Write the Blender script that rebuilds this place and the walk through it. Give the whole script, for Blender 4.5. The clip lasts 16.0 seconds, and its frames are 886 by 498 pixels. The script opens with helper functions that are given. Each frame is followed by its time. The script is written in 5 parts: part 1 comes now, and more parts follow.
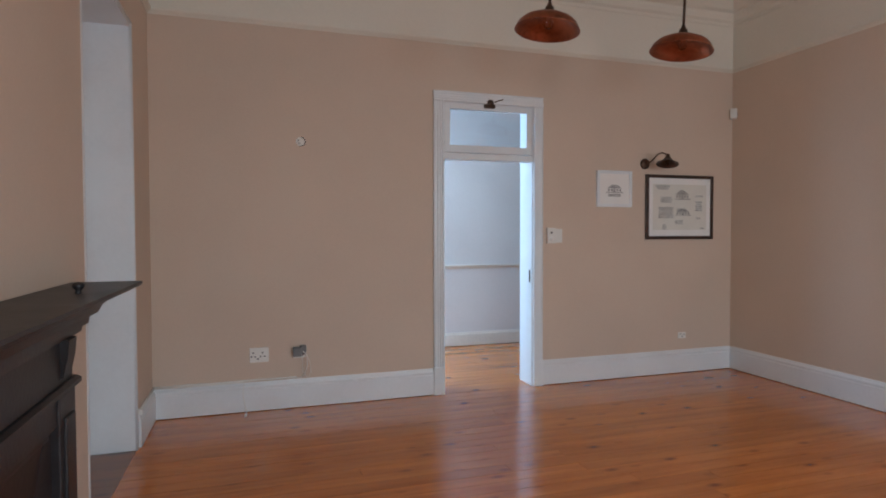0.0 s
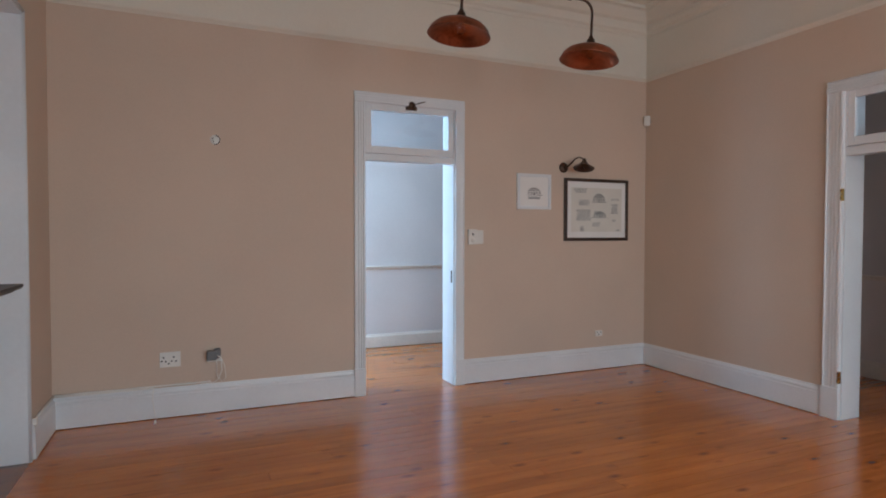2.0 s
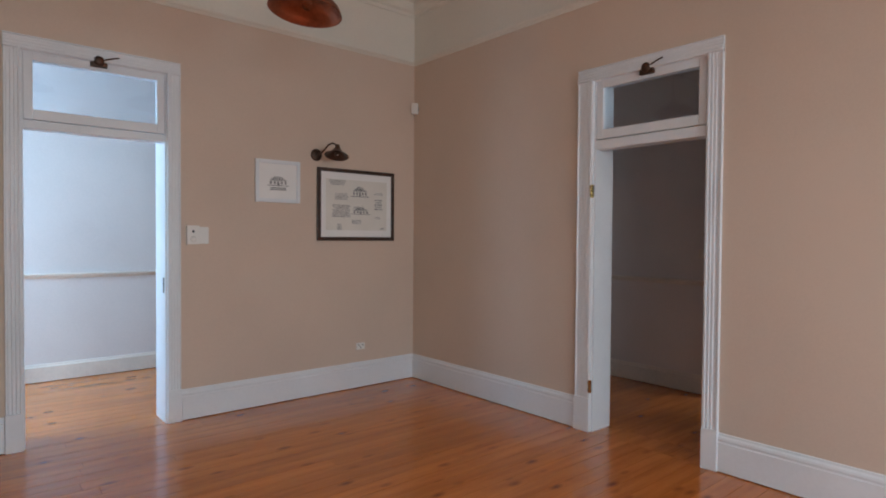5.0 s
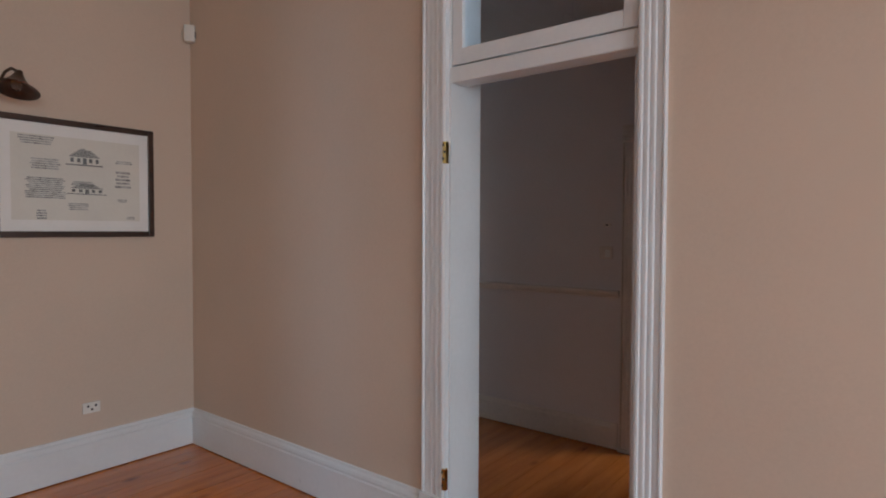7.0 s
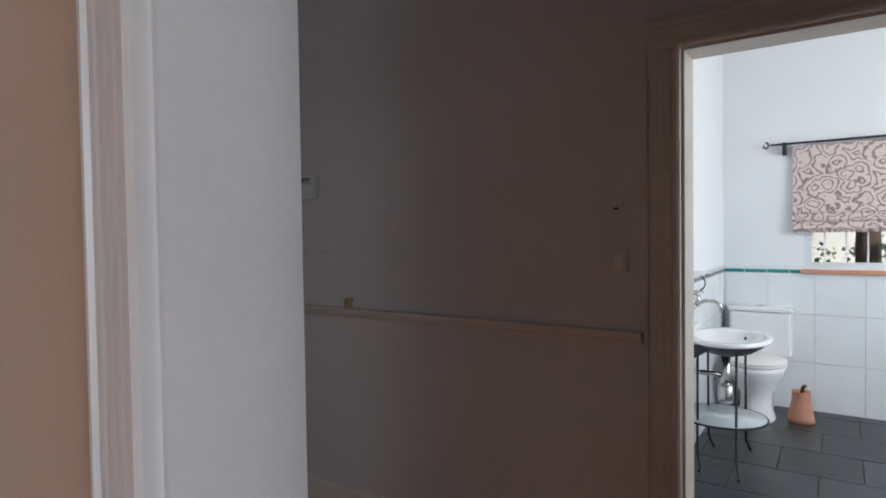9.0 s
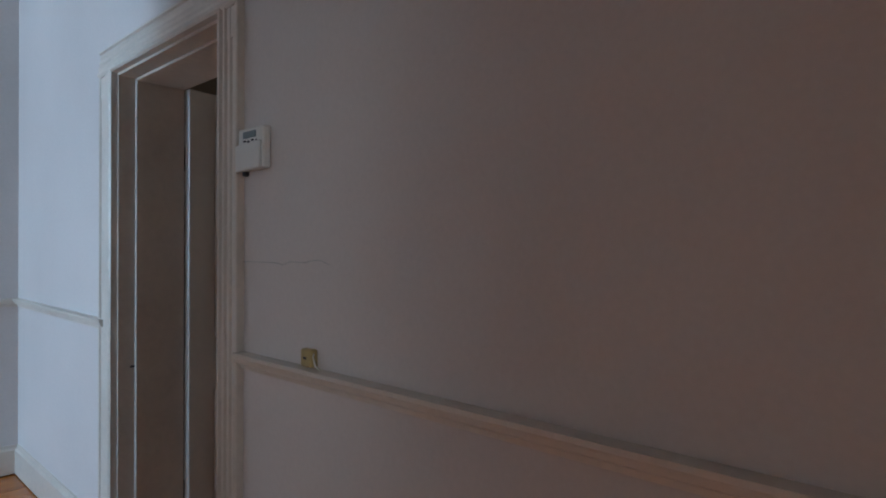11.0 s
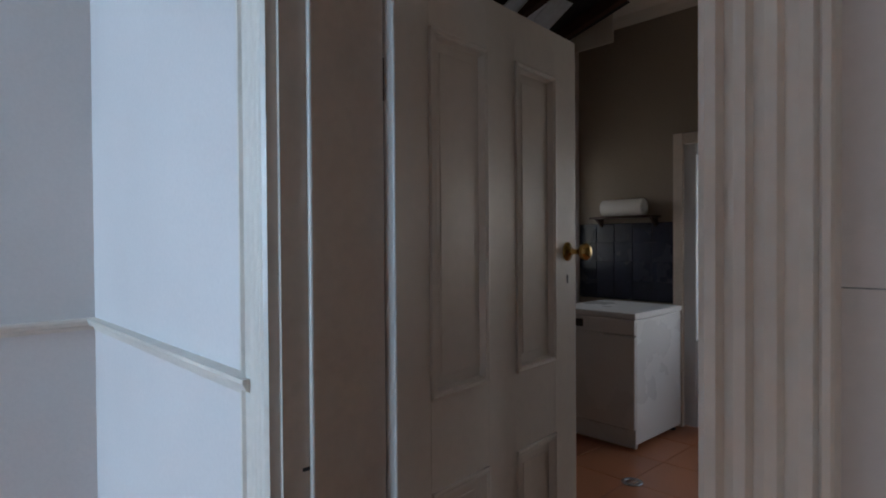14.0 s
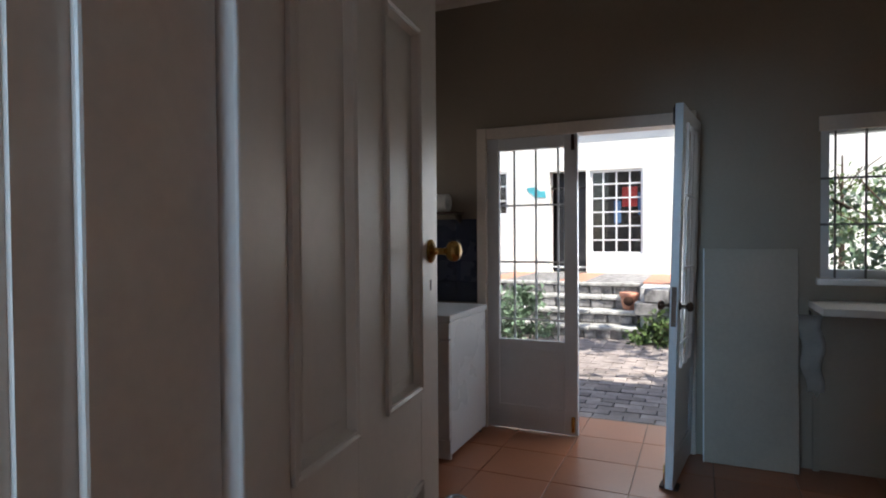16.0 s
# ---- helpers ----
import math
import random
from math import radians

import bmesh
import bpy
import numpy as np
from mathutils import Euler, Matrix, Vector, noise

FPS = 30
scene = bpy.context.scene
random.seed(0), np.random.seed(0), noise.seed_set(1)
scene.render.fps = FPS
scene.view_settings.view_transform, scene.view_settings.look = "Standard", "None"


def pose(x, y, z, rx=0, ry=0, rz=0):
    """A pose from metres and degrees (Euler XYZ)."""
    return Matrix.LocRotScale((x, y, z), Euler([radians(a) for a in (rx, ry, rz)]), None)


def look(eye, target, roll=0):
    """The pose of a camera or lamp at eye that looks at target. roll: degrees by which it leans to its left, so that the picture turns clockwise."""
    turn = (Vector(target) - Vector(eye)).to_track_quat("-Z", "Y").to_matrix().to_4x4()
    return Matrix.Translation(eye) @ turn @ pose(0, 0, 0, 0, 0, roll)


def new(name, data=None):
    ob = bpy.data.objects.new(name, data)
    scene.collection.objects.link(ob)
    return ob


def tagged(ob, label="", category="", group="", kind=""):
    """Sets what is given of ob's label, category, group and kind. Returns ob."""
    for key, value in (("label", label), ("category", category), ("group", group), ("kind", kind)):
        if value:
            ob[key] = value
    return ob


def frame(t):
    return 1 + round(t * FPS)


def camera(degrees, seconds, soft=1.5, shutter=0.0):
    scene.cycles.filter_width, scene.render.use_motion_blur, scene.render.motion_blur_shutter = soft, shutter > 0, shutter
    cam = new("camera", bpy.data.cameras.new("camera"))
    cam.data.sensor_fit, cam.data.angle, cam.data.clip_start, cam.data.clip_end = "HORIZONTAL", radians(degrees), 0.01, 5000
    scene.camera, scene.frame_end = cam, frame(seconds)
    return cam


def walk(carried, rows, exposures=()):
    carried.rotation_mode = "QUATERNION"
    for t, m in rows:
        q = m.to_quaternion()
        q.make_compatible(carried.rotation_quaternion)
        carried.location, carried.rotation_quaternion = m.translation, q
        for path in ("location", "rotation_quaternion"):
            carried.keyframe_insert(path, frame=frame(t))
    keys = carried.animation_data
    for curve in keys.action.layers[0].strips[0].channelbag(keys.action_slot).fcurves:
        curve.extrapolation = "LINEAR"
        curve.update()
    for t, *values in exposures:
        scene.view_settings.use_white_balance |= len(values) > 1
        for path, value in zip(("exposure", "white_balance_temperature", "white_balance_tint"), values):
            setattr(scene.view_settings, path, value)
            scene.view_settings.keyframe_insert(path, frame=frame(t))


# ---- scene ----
cam = camera(74.5, 16.0, soft=1.9)
PATH = [
    (0, (-0.209, -0.343, 1.402), (0.405, 1.559, 1.346), -0.1),
    (0.5, (-0.207, -0.327, 1.404), (0.463, 1.556, 1.347), -0.0),
    (1, (-0.172, -0.33, 1.413), (0.543, 1.536, 1.355), 0.0),
    (1.5, (-0.114, -0.381, 1.414), (0.64, 1.471, 1.358), 0.1),
    (2, (-0.046, -0.432, 1.407), (0.753, 1.401, 1.353), 0.1),
    (2.5, (0.023, -0.461, 1.404), (0.877, 1.346, 1.35), 0.2),
    (3, (0.094, -0.467, 1.398), (1.016, 1.307, 1.347), 0.2),
    (3.5, (0.167, -0.41, 1.378), (1.163, 1.324, 1.331), 0.2),
    (4, (0.329, -0.354, 1.378), (1.4, 1.335, 1.329), 0.2),
    (4.5, (0.572, -0.212, 1.381), (1.76, 1.397, 1.34), 0.2),
    (4.7, (0.734, -0.159, 1.374), (1.968, 1.415, 1.333), 0.3),
    (7, (2.509, 0.876, 1.376), (4.08, 2.112, 1.313), 0.2),
    (8, (3.344, 1.304, 1.365), (4.971, 2.464, 1.294), 0.5),
    (8.5, (3.748, 1.508, 1.36), (5.399, 2.635, 1.296), 0.3),
    (8.7, (3.878, 1.592, 1.352), (5.537, 2.708, 1.293), -0.5),
    (11, (5.192, 2.376, 1.299), (6.676, 3.717, 1.296), 0.2),
    (11.5, (5.293, 2.584, 1.31), (6.614, 4.085, 1.279), -0.5),
    (12, (5.343, 2.833, 1.306), (6.601, 4.388, 1.284), -0.3),
    (12.5, (5.392, 3.092, 1.291), (6.646, 4.65, 1.275), -0.2),
    (13, (5.418, 3.352, 1.318), (6.688, 4.897, 1.288), -0.5),
    (13.5, (5.419, 3.575, 1.32), (6.719, 5.095, 1.296), -0.4),
    (14, (5.47, 3.777, 1.3), (6.835, 5.238, 1.272), -0.4),
    (14.5, (5.553, 3.957, 1.302), (7.014, 5.323, 1.27), -0.3),
    (15.2, (5.644, 4.135, 1.316), (7.26, 5.314, 1.273), -0.2),
    (16, (5.689, 4.255, 1.299), (7.517, 5.064, 1.258), -0.4),
]
walk(cam, [(t, look(eye, target, roll)) for t, eye, target, roll in PATH],
     exposures=[(0, -0.12), (7.0, -0.12), (8.7, -0.2), (11, 0.42), (12.2, 0.66), (14.0, 0.7), (15.0, 0.6), (16, 0.78)])


# ---- light ----
world = bpy.data.worlds.new("sky")
scene.world = world
world.use_nodes = True
wn = world.node_tree
sky = wn.nodes.new("ShaderNodeTexSky")
sky.sky_type = 'NISHITA'
sky.sun_disc = False
sky.sun_elevation = radians(52)
sky.sun_rotation = radians(218)
wn.links.new(sky.outputs[0], wn.nodes["Background"].inputs[0])
wn.nodes["Background"].inputs[1].default_value = 0.15

sun = bpy.data.lights.new("sun", "SUN")
sun.energy, sun.angle, sun.color = 4.5, radians(0.5), (1, 0.95, 0.86)
new("sun", sun).matrix_world = look((0, 0, 20), (0.36 * 20, 0.46 * 20, 3.8))


def window_light(name, eye, target, width, height, power, colour):
    """Daylight of the sky that comes in through a window."""
    lamp = bpy.data.lights.new(name, "AREA")
    lamp.shape, lamp.size, lamp.size_y = 'RECTANGLE', width, height
    lamp.energy, lamp.color = power, colour
    new(name, lamp).matrix_world = look(eye, target)


window_light("south_window_light", (0.6, -2.42, 1.65), (0.6, 0, -0.05), 1.2, 1.9, 76, (0.74, 0.885, 1.0))
window_light("south_window_light", (3.0, -2.42, 1.65), (3.0, 0, -0.05), 1.2, 1.9, 76, (0.74, 0.885, 1.0))
window_light("hall_window_light", (-0.78, 5.55, 2.0), (3, 5.55, 1.7), 1.3, 2.2, 158, (0.395, 0.68, 1.0))
window_light("bath_window_light", (7.6, -0.25, 1.7), (7.6, 2, 1.3), 1.2, 1.4, 62, (0.86, 0.93, 1.0))
window_light("kitchen_window_light", (9.6, 3.0, 1.5), (7, 4.2, 1.0), 0.42, 0.75, 1.7, (1.0, 0.94, 0.86))
window_light("kitchen_side_window_light", (8.95, 6.62, 1.5), (8.6, 4, 0.6), 0.7, 0.8, 0.8, (1.0, 0.94, 0.86))
window_light("garden_door_light", (9.75, 4.66, 1.25), (8.3, 4.72, 0.1), 0.6, 1.4, 3.6, (0.84, 0.92, 1.0))


# ---- materials ----
def material(name, colour, rough=0.5, metal=0.0, vary=0.08, scale=3.0, fine=60.0, bump=0.1, stretch=(1, 1, 1), rnd=0.0, dark=None, coat=0.0):
    """A painted, stone or metal surface: two scales of variation, fine relief, and a tint that differs from piece to piece."""
    m = bpy.data.materials.new(name)
    m.use_nodes = True
    t = m.node_tree
    n, link = t.nodes, t.links.new
    b = n["Principled BSDF"]
    b.inputs["Roughness"].default_value, b.inputs["Metallic"].default_value = rough, metal
    b.inputs["Coat Weight"].default_value = coat
    b.inputs["Coat Roughness"].default_value = 0.12
    tc = n.new("ShaderNodeTexCoord")
    mp = n.new("ShaderNodeMapping")
    mp.inputs["Scale"].default_value = stretch
    link(tc.outputs["Object"], mp.inputs["Vector"])
    info = n.new("ShaderNodeObjectInfo")
    off = n.new("ShaderNodeVectorMath")
    off.operation = 'SCALE'
    off.inputs[0].default_value = (37, 19, 11)
    link(info.outputs["Random"], off.inputs["Scale"])
    if rnd:
        link(off.outputs[0], mp.inputs["Location"])
    big = n.new("ShaderNodeTexNoise")
    big.inputs["Scale"].default_value, big.inputs["Detail"].default_value = scale, 5
    small = n.new("ShaderNodeTexNoise")
    small.inputs["Scale"].default_value, small.inputs["Detail"].default_value = fine, 4
    link(mp.outputs[0], big.inputs["Vector"])
    link(mp.outputs[0], small.inputs["Vector"])
    mix = n.new("ShaderNodeMixRGB")
    lo = dark or tuple(c * (1 - 2.4 * vary) for c in colour)
    hi = tuple(min(1, c * (1 + vary)) for c in colour)
    mix.inputs[1].default_value, mix.inputs[2].default_value = (*lo, 1), (*hi, 1)
    ramp = n.new("ShaderNodeMapRange")
    ramp.inputs["From Min"].default_value, ramp.inputs["From Max"].default_value = 0.3, 0.62
    add = n.new("ShaderNodeMath")
    add.operation = 'MULTIPLY_ADD'
    add.inputs[1].default_value = 0.25
    link(small.outputs["Fac"], add.inputs[0])
    sub = n.new("ShaderNodeMath")
    sub.operation = 'MULTIPLY'
    sub.inputs[1].default_value = 0.75
    link(big.outputs["Fac"], sub.inputs[0])
    link(sub.outputs[0], add.inputs[2])
    link(add.outputs[0], ramp.inputs["Value"])
    link(ramp.outputs[0], mix.inputs[0])
    out = mix.outputs[0]
    if rnd:
        hsv = n.new("ShaderNodeHueSaturation")
        mr = n.new("ShaderNodeMapRange")
        mr.inputs["To Min"].default_value, mr.inputs["To Max"].default_value = 1 - rnd, 1 + rnd
        link(info.outputs["Random"], mr.inputs["Value"])
        link(mr.outputs[0], hsv.inputs["Value"])
        link(out, hsv.inputs["Color"])
        out = hsv.outputs[0]
    link(out, b.inputs["Base Color"])
    rr = n.new("ShaderNodeMapRange")
    rr.inputs["To Min"].default_value, rr.inputs["To Max"].default_value = max(0.02, rough - 0.08), min(1, rough + 0.1)
    link(big.outputs["Fac"], rr.inputs["Value"])
    link(rr.outputs[0], b.inputs["Roughness"])
    bp = n.new("ShaderNodeBump")
    bp.inputs["Strength"].default_value, bp.inputs["Distance"].default_value = bump, 0.004
    link(small.outputs["Fac"], bp.inputs["Height"])
    link(bp.outputs[0], b.inputs["Normal"])
    return m


def timber(name, light, deep, knot, rough):
    """Varnished pine boards: long grain, knots, and a tone of its own on each board."""
    m = material(name, light, rough, 0, 0.15, 2.2, 30, 0.06, (0.7, 7, 7), 0.09, deep, 0.35)
    n, link = m.node_tree.nodes, m.node_tree.links.new
    b = n["Principled BSDF"]
    src = b.inputs["Base Color"].links[0].from_socket
    tc = [k for k in n if k.type == 'TEX_COORD'][0]
    off = [k for k in n if k.type == 'VECT_MATH'][0]
    mp = n.new("ShaderNodeMapping")
    mp.inputs["Scale"].default_value = (3.2, 7.0, 1)
    link(tc.outputs["Object"], mp.inputs["Vector"])
    link(off.outputs[0], mp.inputs["Location"])
    vo = n.new("ShaderNodeTexVoronoi")
    vo.inputs["Scale"].default_value = 1.25
    link(mp.outputs[0], vo.inputs["Vector"])
    mr = n.new("ShaderNodeMapRange")
    mr.inputs["From Min"].default_value, mr.inputs["From Max"].default_value = 0.06, 0.25
    mr.inputs["To Min"].default_value, mr.inputs["To Max"].default_value = 0.85, 0.0
    link(vo.outputs["Distance"], mr.inputs["Value"])
    # only some of the cells carry a knot, of differing darkness
    few = n.new("ShaderNodeMapRange")
    few.inputs["From Min"].default_value, few.inputs["From Max"].default_value = 0.3, 0.6
    rgb = n.new("ShaderNodeSeparateColor")
    link(vo.outputs["Color"], rgb.inputs[0])
    link(rgb.outputs[0], few.inputs["Value"])
    knots = n.new("ShaderNodeMath")
    knots.operation = 'MULTIPLY'
    link(mr.outputs[0], knots.inputs[0])
    link(few.outputs[0], knots.inputs[1])
    mx = n.new("ShaderNodeMixRGB")
    mx.inputs[2].default_value = (*knot, 1)
    link(knots.outputs[0], mx.inputs[0])
    link(src, mx.inputs[1])
    link(mx.outputs[0], b.inputs["Base Color"])
    return m


def pane_glass(name, tint=(1, 1, 1)):
    m = bpy.data.materials.new(name)
    m.use_nodes = True
    b = m.node_tree.nodes["Principled BSDF"]
    b.inputs["Transmission Weight"].default_value, b.inputs["Roughness"].default_value, b.inputs["IOR"].default_value = 1, 0.0, 1.45
    b.inputs["Base Color"].default_value = (*tint, 1)
    return m


CREAM = material("cream_wall_paint", (0.632, 0.506, 0.41), 0.75, 0, 0.035, 0.8, 90, 0.12)
HALL = material("hall_wall_paint", (0.705, 0.642, 0.617), 0.7, 0, 0.04, 0.9, 80, 0.15)
BATHW = material("bathroom_wall_paint", (0.82, 0.83, 0.84), 0.6, 0, 0.02, 1.2, 80, 0.08)
KITW = material("kitchen_wall_paint", (0.35, 0.295, 0.235), 0.75, 0, 0.05, 0.9, 70, 0.15)
CEIL = material("ceiling_paint", (0.74, 0.70, 0.62), 0.8, 0, 0.03, 0.7, 60, 0.1)
WHITE = material("white_gloss_paint", (0.76, 0.785, 0.81), 0.3, 0, 0.03, 2.0, 45, 0.08)
OLDWHITE = material("worn_white_paint", (0.72, 0.64, 0.565), 0.35, 0, 0.06, 2.5, 40, 0.12)
DOORP = material("door_enamel", (0.74, 0.69, 0.64), 0.3, 0, 0.04, 1.6, 35, 0.1)
PINE = timber("varnished_pine", (0.56, 0.168, 0.027), (0.44, 0.118, 0.017), (0.17, 0.036, 0.008), 0.17)
DARKWOOD = timber("dark_border_board", (0.24, 0.075, 0.02), (0.14, 0.04, 0.012), (0.05, 0.012, 0.006), 0.3)
IRON = material("blackened_cast_iron", (0.035, 0.03, 0.032), 0.42, 0.4, 0.2, 6, 60, 0.25)
COPPER = material("aged_copper", (0.32, 0.105, 0.055), 0.35, 0.85, 0.25, 5, 40, 0.15)
BRONZE = material("dark_bronze", (0.09, 0.055, 0.04), 0.38, 0.8, 0.25, 8, 60, 0.1)
# Opaque pale grey: the reflection on the glass disc is put into the colour.
DISCSHEEN = material("glass_disc_sheen", (0.56, 0.6, 0.62), 0.15, 0, 0.02, 3, 60, 0.0)
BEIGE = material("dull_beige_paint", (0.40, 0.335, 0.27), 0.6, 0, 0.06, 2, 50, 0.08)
BRASS = material("polished_brass", (0.62, 0.40, 0.13), 0.22, 1.0, 0.12, 9, 60, 0.05)
STEEL = material("brushed_chrome", (0.6, 0.58, 0.56), 0.2, 1.0, 0.05, 9, 90, 0.03)
PLASTIC = material("white_plastic", (0.78, 0.76, 0.72), 0.4, 0, 0.02, 5, 90, 0.02)
GREYPLASTIC = material("grey_plastic", (0.16, 0.16, 0.165), 0.45, 0, 0.05, 5, 90, 0.02)
YELLOWED = material("yellowed_plastic", (0.50, 0.37, 0.16), 0.45, 0, 0.1, 12, 90, 0.05)
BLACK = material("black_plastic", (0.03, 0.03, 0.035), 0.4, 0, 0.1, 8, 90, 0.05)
LCD = material("dull_display", (0.20, 0.24, 0.25), 0.2, 0, 0.05, 8, 90, 0.0)
PAPER = material("off_white_paper", (0.74, 0.72, 0.66), 0.8, 0, 0.03, 4, 60, 0.02)
MATBOARD = material("white_mount_board", (0.84, 0.83, 0.81), 0.8, 0, 0.02, 4, 60, 0.02)
INK = material("faded_grey_ink", (0.22, 0.22, 0.22), 0.8, 0, 0.2, 30, 120, 0.0)
PRINTGREY = material("grey_print", (0.42, 0.42, 0.41), 0.8, 0, 0.3, 40, 160, 0.0)
FRAMEWOOD = material("dark_brown_frame_wood", (0.055, 0.028, 0.02), 0.3, 0, 0.2, 4, 50, 0.08, (1, 1, 6))
TERRA = material("terracotta_tile", (0.42, 0.165, 0.085), 0.3, 0, 0.05, 3, 45, 0.06, (1, 1, 1), 0.08)
GROUT = material("cement_grout", (0.22, 0.17, 0.14), 0.9, 0, 0.1, 8, 60, 0.2)
SLATE = material("black_slate", (0.05, 0.054, 0.06), 0.42, 0, 0.25, 3, 22, 0.5, (1, 1, 1), 0.2)
NAVY = material("navy_glazed_tile", (0.016, 0.022, 0.045), 0.25, 0, 0.15, 5, 40, 0.05, (1, 1, 1), 0.2)
TEAL = material("teal_glazed_tile", (0.02, 0.27, 0.27), 0.2, 0, 0.15, 5, 40, 0.05, (1, 1, 1), 0.2)
WTILE = material("white_glazed_tile", (0.80, 0.82, 0.83), 0.15, 0, 0.02, 3, 40, 0.03, (1, 1, 1), 0.03)
CERAMIC = material("white_ceramic", (0.85, 0.85, 0.84), 0.1, 0, 0.01, 3, 40, 0.0)
PINKPOT = material("pink_terracotta", (0.58, 0.27, 0.18), 0.6, 0, 0.08, 8, 60, 0.1)
CARCASS = material("white_appliance_enamel", (0.74, 0.76, 0.78), 0.28, 0, 0.008, 2, 60, 0.02)
PAVER = material("grey_clay_paver", (0.33, 0.28, 0.26), 0.8, 0, 0.18, 5, 35, 0.4, (1, 1, 1), 0.25)
# Stone of the step treads, paler than the risers in STONE.
TREAD = material("pale_tread_stone", (0.5, 0.49, 0.47), 0.8, 0, 0.25, 7, 40, 0.6, (1, 1, 1), 0.12)
STONE = material("weathered_stone", (0.30, 0.29, 0.29), 0.85, 0, 0.3, 9, 40, 0.7, (1, 1, 1), 0.25)
RENDERED = material("white_limewash", (0.80, 0.79, 0.75), 0.85, 0, 0.04, 1.0, 40, 0.3)
EARTH = material("garden_soil", (0.10, 0.075, 0.05), 0.95, 0, 0.3, 3, 30, 0.6)
LEAF = material("green_leaf", (0.12, 0.19, 0.055), 0.5, 0, 0.35, 4, 30, 0.1)
LEAF2 = material("blue_green_leaf", (0.16, 0.24, 0.15), 0.5, 0, 0.35, 4, 30, 0.1)
BARK = material("rough_bark", (0.13, 0.09, 0.065), 0.9, 0, 0.3, 5, 25, 0.8, (1, 1, 0.25))
ROOFT = material("grey_roof_sheet", (0.25, 0.25, 0.25), 0.6, 0, 0.1, 2, 20, 0.2)
# Near-black colour puts the shade of the open roof void into the surface.
VOIDSHADE = material("roof_void_shade", (0.02, 0.014, 0.012), 0.9, 0, 0.3, 4, 40, 0.4)
DARKTIMBER = material("old_roof_timber", (0.07, 0.03, 0.018), 0.85, 0, 0.3, 4, 40, 0.5, (1, 0.3, 1))
BOARDC = material("peeling_ceiling_board", (0.6, 0.66, 0.72), 0.75, 0, 0.1, 3, 30, 0.4)
CLOTH = material("white_cotton", (0.7, 0.68, 0.64), 0.9, 0, 0.06, 8, 90, 0.2)
RED = material("red_cloth", (0.5, 0.05, 0.05), 0.8, 0, 0.1, 8, 90, 0.1)
BLUECLOTH = material("blue_cloth", (0.1, 0.22, 0.45), 0.8, 0, 0.1, 8, 90, 0.1)
BLUESIGN = material("turquoise_enamel", (0.08, 0.42, 0.5), 0.5, 0, 0.1, 8, 60, 0.05)
GLASS = pane_glass("clear_window_glass")
# Clear glass with a faint blue tint, for the fanlights.
BLUEPANE = pane_glass("bluish_transom_glass", (0.9, 0.95, 1))


def floral():
    m = material("floral_print_cotton", (0.72, 0.62, 0.58), 0.85, 0, 0.05, 6, 90, 0.1)
    n, link = m.node_tree.nodes, m.node_tree.links.new
    b = n["Principled BSDF"]
    tc = [k for k in n if k.type == 'TEX_COORD'][0]
    wob = n.new("ShaderNodeTexNoise")
    wob.inputs["Scale"].default_value = 14
    link(tc.outputs["Object"], wob.inputs["Vector"])
    addv = n.new("ShaderNodeVectorMath")
    addv.operation = 'MULTIPLY_ADD'
    addv.inputs[1].default_value = (0.07, 0.07, 0.07)
    link(wob.outputs["Color"], addv.inputs[0])
    link(tc.outputs["Object"], addv.inputs[2])
    vo = n.new("ShaderNodeTexVoronoi")
    vo.inputs["Scale"].default_value = 8
    link(addv.outputs[0], vo.inputs["Vector"])
    ring = n.new("ShaderNodeMath")
    ring.operation = 'SINE'
    mul = n.new("ShaderNodeMath")
    mul.operation = 'MULTIPLY'
    mul.inputs[1].default_value = 30
    link(vo.outputs["Distance"], mul.inputs[0])
    link(mul.outputs[0], ring.inputs[0])
    ramp = n.new("ShaderNodeValToRGB")
    e = ramp.color_ramp.elements
    e[0].position, e[0].color = 0.0, (0.70, 0.60, 0.56, 1)
    e[1].position, e[1].color = 0.9, (0.30, 0.20, 0.20, 1)
    k = ramp.color_ramp.elements.new(0.45)
    k.color = (0.60, 0.40, 0.39, 1)
    link(ring.outputs[0], ramp.inputs[0])
    link(ramp.outputs[0], b.inputs["Base Color"])
    return m


FLORAL = floral()


# ---- mesh tools ----
def bx(bm, x0, x1, y0, y1, z0, z1):
    v = [bm.verts.new((x, y, z)) for z in (z0, z1) for x, y in ((x0, y0), (x1, y0), (x1, y1), (x0, y1))]
    for f in ((3, 2, 1, 0), (4, 5, 6, 7), (0, 1, 5, 4), (1, 2, 6, 5), (2, 3, 7, 6), (3, 0, 4, 7)):
        bm.faces.new([v[i] for i in f])


def box(x0, x1, y0, y1, z0, z1, bev=0.0):
    bm = bmesh.new()
    bx(bm, x0, x1, y0, y1, z0, z1)
    if bev:
        bmesh.ops.bevel(bm, geom=bm.edges[:], offset=bev, segments=2, affect='EDGES', profile=0.5)
    return bm


